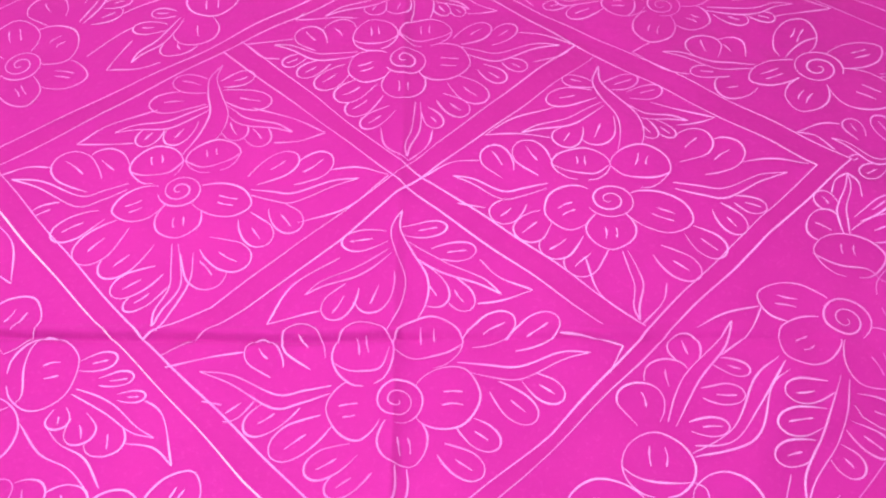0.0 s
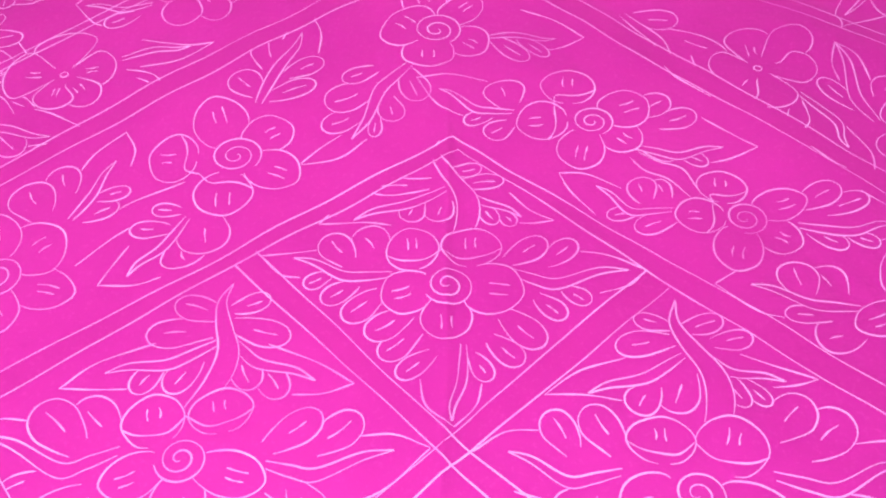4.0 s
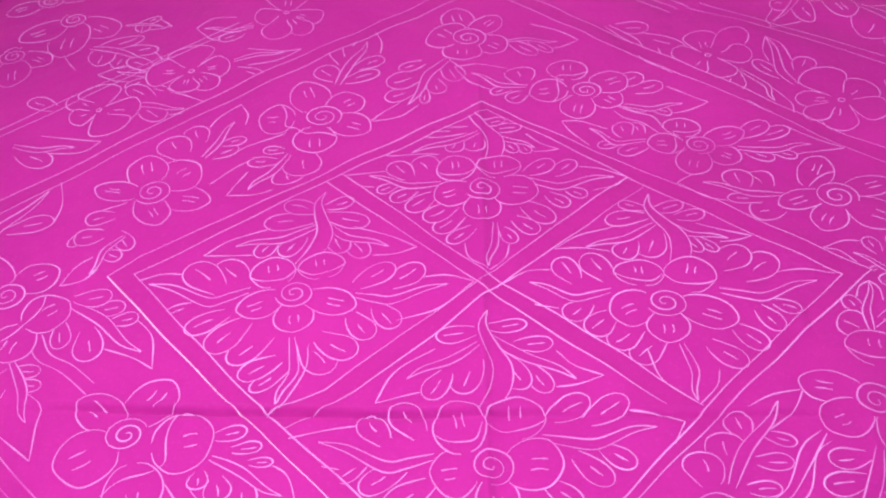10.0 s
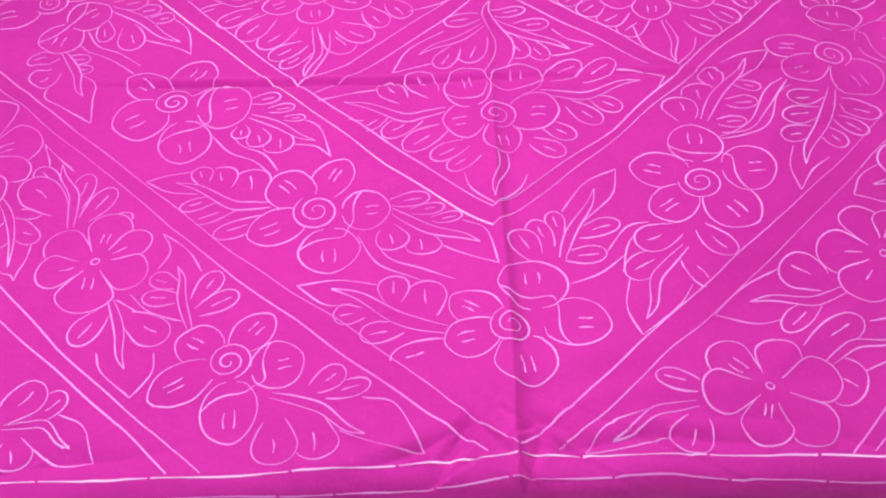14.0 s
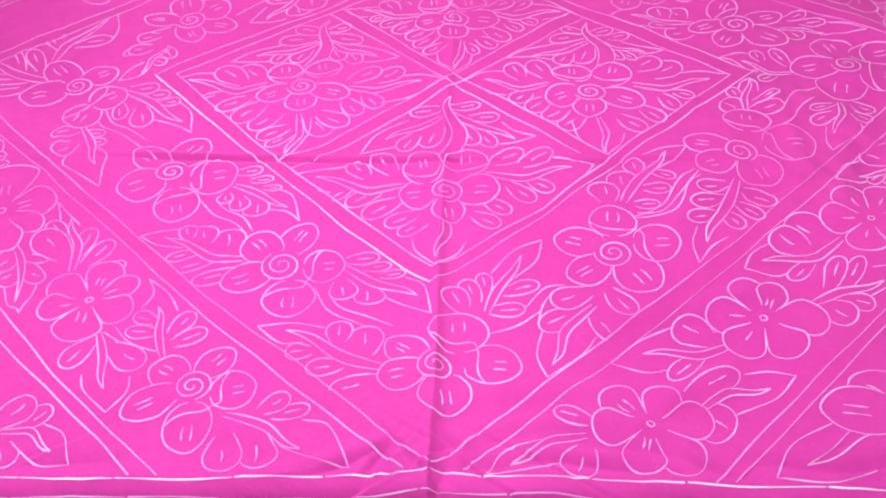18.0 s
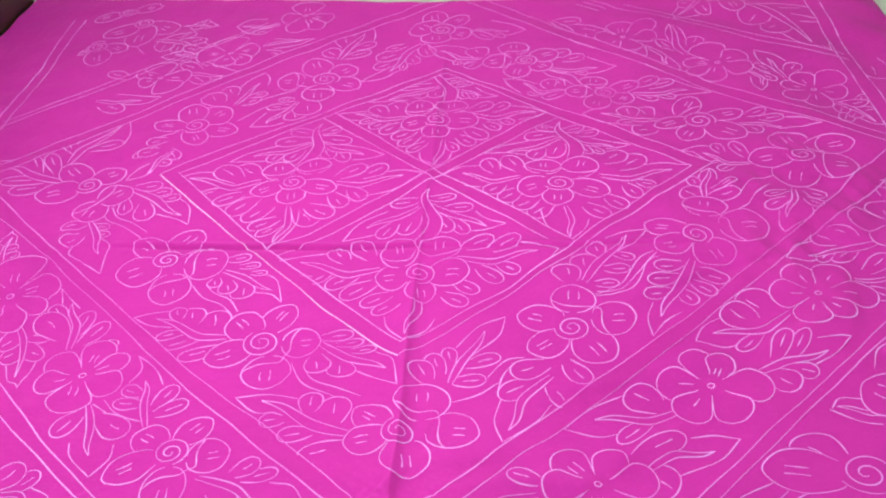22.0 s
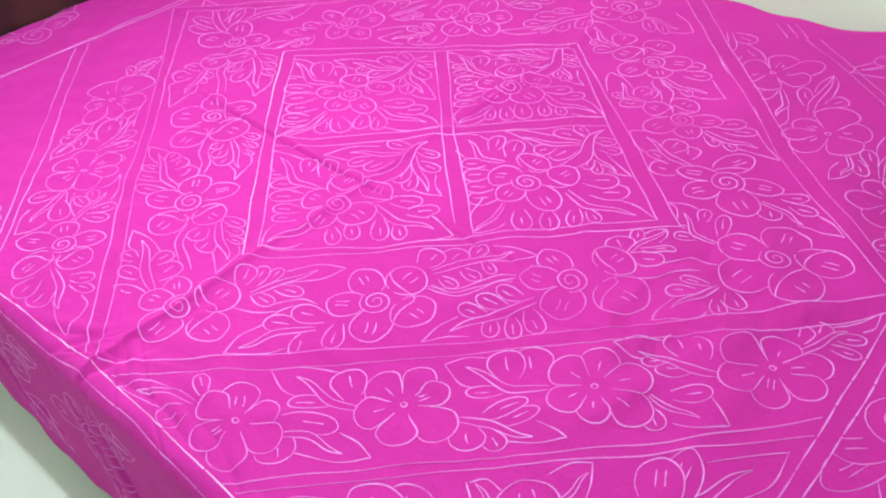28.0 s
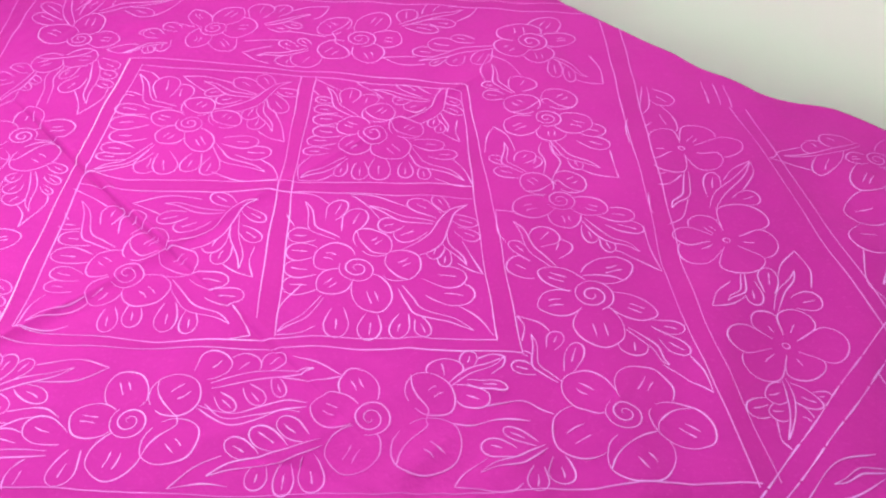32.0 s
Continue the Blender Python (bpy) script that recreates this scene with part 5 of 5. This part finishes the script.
spray((-0.463, 0.540), (0.042, 0.019), (0.086, 0.029), [((0.115, 0.037), (0.080, 0.031), (0.018, 0.038)), ((0.115, 0.037), (0.076, -0.000), (0.028, -0.015))], [(0.009, -0.028, 0.061, -0.051, .5)])
spray((-0.630, 0.414), (0.055, -0.004), (0.113, -0.014), [((0.144, 0.005), (0.095, 0.028), (0.053, 0.036)), ((0.144, 0.005), (0.126, -0.021), (0.086, -0.032))], [(0.032, -0.001, 0.083, -0.044, .55), (0.049, 0.017, -0.006, 0.052, .5), (0.074, 0.032, 0.035, 0.050, .5)])
spray((-0.560, 0.483), (-0.049, 0.016), (-0.110, 0.031), [((-0.143, 0.024), (-0.109, 0.045), (-0.059, 0.051)), ((-0.143, 0.024), (-0.106, 0.002), (-0.079, -0.003))], [(-0.043, 0.036, -0.100, 0.067, .45), (-0.047, 0.007, -0.079, -0.020, .5)])
spray((-0.781, 0.308), (0.050, -0.009), (0.105, -0.004), [((0.145, 0.009), (0.098, 0.017), (0.038, 0.025)), ((0.145, 0.009), (0.119, -0.018), (0.054, -0.019))], [(0.016, -0.018, 0.078, -0.048, .55), (0.035, 0.101, -0.020, 0.124, .5)])
spray((-0.450, 0.653), (-0.040, -0.013), (-0.092, -0.006), [((-0.108, -0.003), (-0.081, 0.028), (-0.038, 0.032)), ((-0.108, -0.003), (-0.070, -0.043), (-0.042, -0.050))], [(-0.017, -0.022, -0.053, -0.050, .6)])
spray((0.199, 0.642), (0.042, -0.059), (0.072, -0.125), [((0.098, -0.162), (0.057, -0.122), (0.032, -0.070)), ((0.098, -0.162), (0.088, -0.127), (0.082, -0.085))], [(0.015, -0.006, 0.072, -0.017, 0.59), (0.044, -0.037, 0.127, -0.086, 0.35)])
spray((0.906, 0.199), (-0.022, -0.026), (-0.034, -0.062), [((-0.043, -0.101), (-0.048, -0.036), (-0.023, 0.008)), ((-0.043, -0.101), (-0.011, -0.063), (0.003, -0.007))], [(0.001, -0.072, -0.026, -0.123, .6), (0.014, -0.069, 0.039, -0.116, .9)])
spray((0.574, -0.663), (-0.059, -0.019), (-0.125, -0.062), [((-0.161, -0.080), (-0.137, -0.037), (-0.085, -0.005)), ((-0.161, -0.080), (-0.104, -0.083), (-0.050, -0.064))], [])
spray((0.678, -0.509), (0.004, 0.030), (0.003, 0.064), [((-0.002, 0.078), (-0.021, 0.061), (-0.032, 0.028)), ((-0.002, 0.078), (0.015, 0.052), (0.026, 0.025))], [])
spray((0.780, -0.422), (0.022, 0.042), (0.044, 0.108), [((0.062, 0.159), (0.040, 0.135), (-0.002, 0.080)), ((0.062, 0.159), (0.071, 0.102), (0.053, 0.057))], [(0.030, 0.030, 0.078, 0.032, .5), (0.017, -0.019, 0.079, -0.011, .42)])
spray((0.752, -0.535), (0.038, 0.027), (0.092, 0.042), [((0.107, 0.049), (0.056, 0.048), (0.011, 0.030)), ((0.107, 0.049), (0.083, 0.033), (0.072, 0.013))], [])
spray((0.659, -0.552), (-0.035, -0.004), (-0.074, 0.007), [((-0.080, 0.003), (-0.067, 0.021), (-0.041, 0.020)), ((-0.083, 0.001), (-0.049, -0.020), (-0.025, -0.025))], [])
spray((-0.607, -0.138), (0.032, -0.050), (0.053, -0.092), [((0.078, -0.145), (0.030, -0.113), (0.000, -0.093), (0.002, -0.057)), ((0.078, -0.145), (0.069, -0.102), (0.064, -0.069), (0.041, -0.050))], [(0.003, -0.015, 0.042, -0.013, 0.53), (0.015, -0.037, 0.052, -0.037, 0.53), (-0.007, -0.005, -0.045, -0.025, 0.62), (0.000, -0.040, -0.021, -0.072, 0.92)])
spray((-0.506, -0.462), (-0.013, 0.055), (-0.040, 0.106), [((-0.074, 0.142), (-0.056, 0.099), (-0.079, 0.082)), ((-0.074, 0.142), (-0.046, 0.115), (-0.021, 0.093))], [(-0.021, 0.030, -0.079, 0.078, .6), (-0.037, 0.069, -0.068, 0.099, .6), (-0.002, 0.031, 0.002, 0.088, .5), (0.014, 0.013, 0.040, 0.063, .5), (0.037, 0.002, 0.073, 0.019, .5)])
spray((-0.720, -0.008), (-0.069, 0.024), (-0.151, 0.058), [((-0.199, 0.075), (-0.149, 0.076), (-0.098, 0.064)), ((-0.199, 0.075), (-0.165, 0.043), (-0.133, 0.025))], [(-0.057, 0.028, -0.105, 0.095, 0.29), (-0.025, 0.035, -0.069, 0.099, 0.36), (-0.039, 0.004, -0.126, -0.002, 0.38), (-0.021, -0.013, -0.090, -0.037, 0.51)])
spray((-0.733, 0.055), (0.008, 0.058), (0.054, 0.142), [((0.060, 0.172), (0.017, 0.143), (-0.006, 0.110), (-0.022, 0.052)), ((0.060, 0.172), (0.084, 0.115), (0.087, 0.069))], [(-0.002, 0.039, -0.049, 0.092, 0.33), (0.021, 0.052, 0.086, 0.073, 0.48)])
spray((-0.565, -0.038), (0.058, -0.035), (0.123, -0.081), [((0.144, -0.108), (0.129, -0.055), (0.095, -0.021)), ((0.144, -0.108), (0.114, -0.091), (0.072, -0.077))], [(0.005, 0.006, 0.052, 0.020, 0.63), (0.037, -0.014, 0.077, -0.001, 0.63), (0.069, -0.031, 0.101, -0.021, 0.68), (0.001, -0.038, 0.013, -0.077, 0.61), (0.039, -0.046, 0.060, -0.096, 0.66)])
leaf((-0.613, -0.411), (-0.551, -0.541), 2, 2, 0.08)
leaf((-0.712, -0.267), (-0.743, -0.165), 2, 2, 0.08)
spray((0.405, 0.488), (0.036, -0.052), (0.042, -0.092), [((0.062, -0.135), (0.028, -0.122), (-0.003, -0.093)), ((0.062, -0.135), (0.066, -0.097), (0.046, -0.057))], [(-0.011, -0.012, -0.027, -0.067, 0.76)])
spray((0.489, 0.441), (-0.014, 0.048), (-0.025, 0.132), [((-0.026, 0.134), (-0.035, 0.099), (-0.030, 0.071)), ((-0.026, 0.134), (-0.003, 0.109), (0.009, 0.057))], [(-0.018, 0.025, -0.054, 0.075, 0.40), (0.015, 0.039, 0.031, 0.072, 0.96)])
leaf((0.746, 0.233), (0.819, 0.141), 2, 2, 0.08)
spray((0.675, 0.325), (-0.015, 0.040), (-0.026, 0.084), [((-0.048, 0.119), (-0.045, 0.080), (-0.028, 0.045)), ((-0.048, 0.119), (-0.012, 0.101), (0.009, 0.072))], [(-0.024, 0.021, -0.053, 0.060, 0.53), (0.008, 0.030, 0.028, 0.064, 0.85)])
spray((0.601, 0.353), (0.023, -0.034), (0.022, -0.065), [((0.014, -0.090), (0.002, -0.062), (0.002, -0.031)), ((0.014, -0.090), (0.029, -0.065), (0.033, -0.029))], [(0.020, -0.011, 0.051, -0.041, 0.53)])
spray((-0.530, 0.096), (-0.020, -0.033), (-0.028, -0.077), [((-0.063, -0.098), (-0.053, -0.065), (-0.033, -0.044)), ((-0.063, -0.098), (-0.036, -0.092), (-0.019, -0.066))], [(-0.029, 0.045, -0.070, 0.033, 0.68), (-0.033, 0.004, -0.074, -0.007, 0.78), (-0.012, 0.006, 0.016, -0.028, 0.56), (-0.019, -0.036, 0.007, -0.045, 0.79)])
leaf((-0.702, 0.672), (-0.607, 0.662), 1, 1, 0.08)
leaf((-1.103, -0.275), (-1.247, -0.124), 1, 1, 0.08)
leaf((-0.744, 0.596), (-0.574, 0.511), 2, 2, 0.08)
leaf((-0.880, 0.604), (-0.922, 0.530), 1, 2, 0.08)
leaf((0.644, 0.676), (0.781, 0.427), 2, 2, 0.08)
leaf((0.556, 0.745), (0.478, 0.606), 1, 2, 0.08)
bud((-0.252, 0.147), (-0.309, 0.164), .5)
bud((-0.259, 0.128), (-0.334, 0.122), .45)
bud((-0.241, 0.154), (-0.200, 0.171), .5)
bud((-0.238, 0.135), (-0.170, 0.120), .45)
bud((-0.396, -0.038), (-0.432, -0.059), .5)
bud((-0.347, -0.051), (-0.399, -0.087), .5)
bud((-0.319, -0.064), (-0.362, -0.121), .55)
bud((-0.284, -0.088), (-0.330, -0.138), .5)
bud((-0.264, -0.126), (-0.311, -0.162), .5)
bud((-0.253, -0.143), (-0.293, -0.180), .4)
bud((-0.149, -0.038), (-0.117, -0.078), .6)
bud((-0.181, -0.053), (-0.149, -0.096), .6)
bud((-0.218, -0.092), (-0.163, -0.123), .6)
bud((-0.236, -0.098), (-0.190, -0.149), .6)
bud((0.217, 0.128), (0.156, 0.116), .45)
bud((0.217, 0.145), (0.178, 0.154), .5)
bud((0.231, 0.142), (0.275, 0.158), .5)
bud((0.259, 0.126), (0.302, 0.136), .5)
bud((0.128, -0.036), (0.097, -0.067), .72)
bud((0.156, -0.055), (0.122, -0.089), .72)
bud((0.188, -0.078), (0.148, -0.110), .68)
bud((0.214, -0.095), (0.174, -0.133), .62)
bud((0.361, -0.038), (0.395, -0.052), .55)
bud((0.340, -0.047), (0.367, -0.084), .55)
bud((0.308, -0.077), (0.344, -0.112), .6)
bud((0.271, -0.106), (0.314, -0.143), .55)
bud((-0.041, 0.348), (-0.100, 0.358), .4)
bud((-0.044, 0.331), (-0.119, 0.327), .35)
bud((-0.017, 0.352), (0.020, 0.361), .5)
bud((-0.008, 0.336), (0.048, 0.340), .4)
bud((-0.144, 0.202), (-0.172, 0.185), .6)
bud((-0.114, 0.191), (-0.150, 0.163), .55)
bud((-0.085, 0.179), (-0.126, 0.142), .55)
bud((-0.053, 0.154), (-0.100, 0.123), .55)
bud((-0.043, 0.133), (-0.083, 0.098), .55)
bud((-0.025, 0.105), (-0.062, 0.075), .5)
bud((0.110, 0.190), (0.139, 0.169), .55)
bud((0.081, 0.178), (0.113, 0.150), .55)
bud((0.046, 0.154), (0.092, 0.115), .55)
bud((0.033, 0.123), (0.069, 0.093), .55)
bud((0.015, 0.104), (0.037, 0.075), .55)
bud((-0.017, -0.085), (-0.070, -0.091), .5)
bud((0.001, -0.078), (0.052, -0.071), .4)
bud((0.034, -0.107), (0.084, -0.101), .45)
bud((-0.136, -0.276), (-0.168, -0.302), .5)
bud((-0.093, -0.283), (-0.141, -0.317), .5)
bud((-0.061, -0.302), (-0.112, -0.343), .5)
bud((-0.031, -0.331), (-0.077, -0.359), .5)
bud((-0.016, -0.350), (-0.055, -0.378), .5)
bud((0.131, -0.252), (0.170, -0.280), .5)
bud((0.101, -0.265), (0.144, -0.302), .5)
bud((0.068, -0.301), (0.109, -0.330), .5)
bud((0.052, -0.330), (0.094, -0.359), .5)
bud((-0.584, 0.109), (-0.611, 0.074), .5)
bud((0.763, 0.196), (0.745, 0.149), .55)
bud((0.783, 0.221), (0.804, 0.250), .5)
bud((0.845, 0.399), (0.844, 0.305), .7)
bud((0.891, 0.324), (0.868, 0.268), .6)
stem((0.502, -0.111), (0.527, -0.081), (0.550, -0.039), (0.590, -0.021))
stem((0.503, -0.129), (0.534, -0.113), (0.552, -0.082), (0.580, -0.052))
stem((-0.432, 0.235), (-0.399, 0.289), (-0.333, 0.330))
stem((-0.430, 0.206), (-0.383, 0.259), (-0.320, 0.291))
stem((-0.547, 0.168), (-0.594, 0.139), (-0.617, 0.058))
stem((-0.812, 0.627), (-0.785, 0.568), (-0.748, 0.520))
stem((0.260, 0.725), (0.292, 0.697), (0.314, 0.675))
stem((0.278, 0.736), (0.310, 0.708), (0.331, 0.686))
stem((0.296, 0.741), (0.327, 0.715), (0.350, 0.692))
stem((-0.144, -0.471), (-0.117, -0.513), (-0.076, -0.530), (-0.039, -0.546))
stem((-0.155, -0.480), (-0.129, -0.521), (-0.087, -0.542), (-0.047, -0.562))
stem((0.275, -0.335), (0.323, -0.305), (0.349, -0.255), (0.375, -0.232))
stem((0.285, -0.334), (0.341, -0.317), (0.363, -0.265), (0.382, -0.247))
stem((0.147, -0.538), (0.156, -0.499), (0.181, -0.463))
stem((0.085, -0.540), (0.123, -0.520), (0.155, -0.475), (0.182, -0.465))
stem((0.082, -0.556), (0.122, -0.539), (0.151, -0.515))
stem((0.380, -0.237), (0.350, -0.283), (0.322, -0.318), (0.286, -0.323))
stem((-0.347, -0.294), (-0.319, -0.327), (-0.287, -0.344), (-0.265, -0.373))
stem((-0.360, -0.310), (-0.332, -0.340), (-0.299, -0.355), (-0.274, -0.378))
stem((-0.422, -0.569), (-0.381, -0.592), (-0.337, -0.611))
stem((-0.408, -0.561), (-0.380, -0.585), (-0.332, -0.600))
stem((-0.605, -0.092), (-0.578, -0.131), (-0.536, -0.154), (-0.492, -0.188))
stem((-0.584, -0.092), (-0.562, -0.123), (-0.527, -0.141), (-0.487, -0.171))
stem((0.192, 0.379), (0.208, 0.357), (0.234, 0.344), (0.256, 0.318))
stem((0.202, 0.388), (0.224, 0.371), (0.252, 0.361), (0.266, 0.331))
# the hanging side
for k in range(7):
    x = -0.90 + 0.29 * k + jig(0.02)
    flower((x, -0.955 + jig(0.01)), 0.026, True, [(0.030, 0.0, 0.105, 0.012, 0.8), (0.0, 0.03, 0.01, 0.095, 0.9), (-0.03, 0.0, -0.10, 0.01, 0.8), (0.0, -0.03, -0.01, -0.09, 0.9)])
    leaf((x + 0.05, -0.90), (x + 0.19, -0.865), 2, 1)
    leaf((x - 0.02, -1.05), (x + 0.16, -1.10), 1, 2)

tagged(DASHES.done("dash_pattern", bed_sheet), "short pale dashes drawn inside petals and leaf lobes", kind="stuff")

# ---- floor tiles ----
tile_bm = block((0.0015, 0.0015, -0.003), (0.5985, 0.5985, 0.0), 0.0015, 1)
first_tile = None
for i in range(8):
    for j in range(7):
        px, py = X0 + 0.6 * i, Y0 + 0.6 * j
        if px > X1 or py > Y1:
            continue
        if first_tile is None:
            first_tile = part("tile", tile_bm, TILE, floor)
            first_tile.location = (px, py, 0)
        else:
            t = new("tile", first_tile.data)
            t.parent, t.location = floor, (px, py, 0)
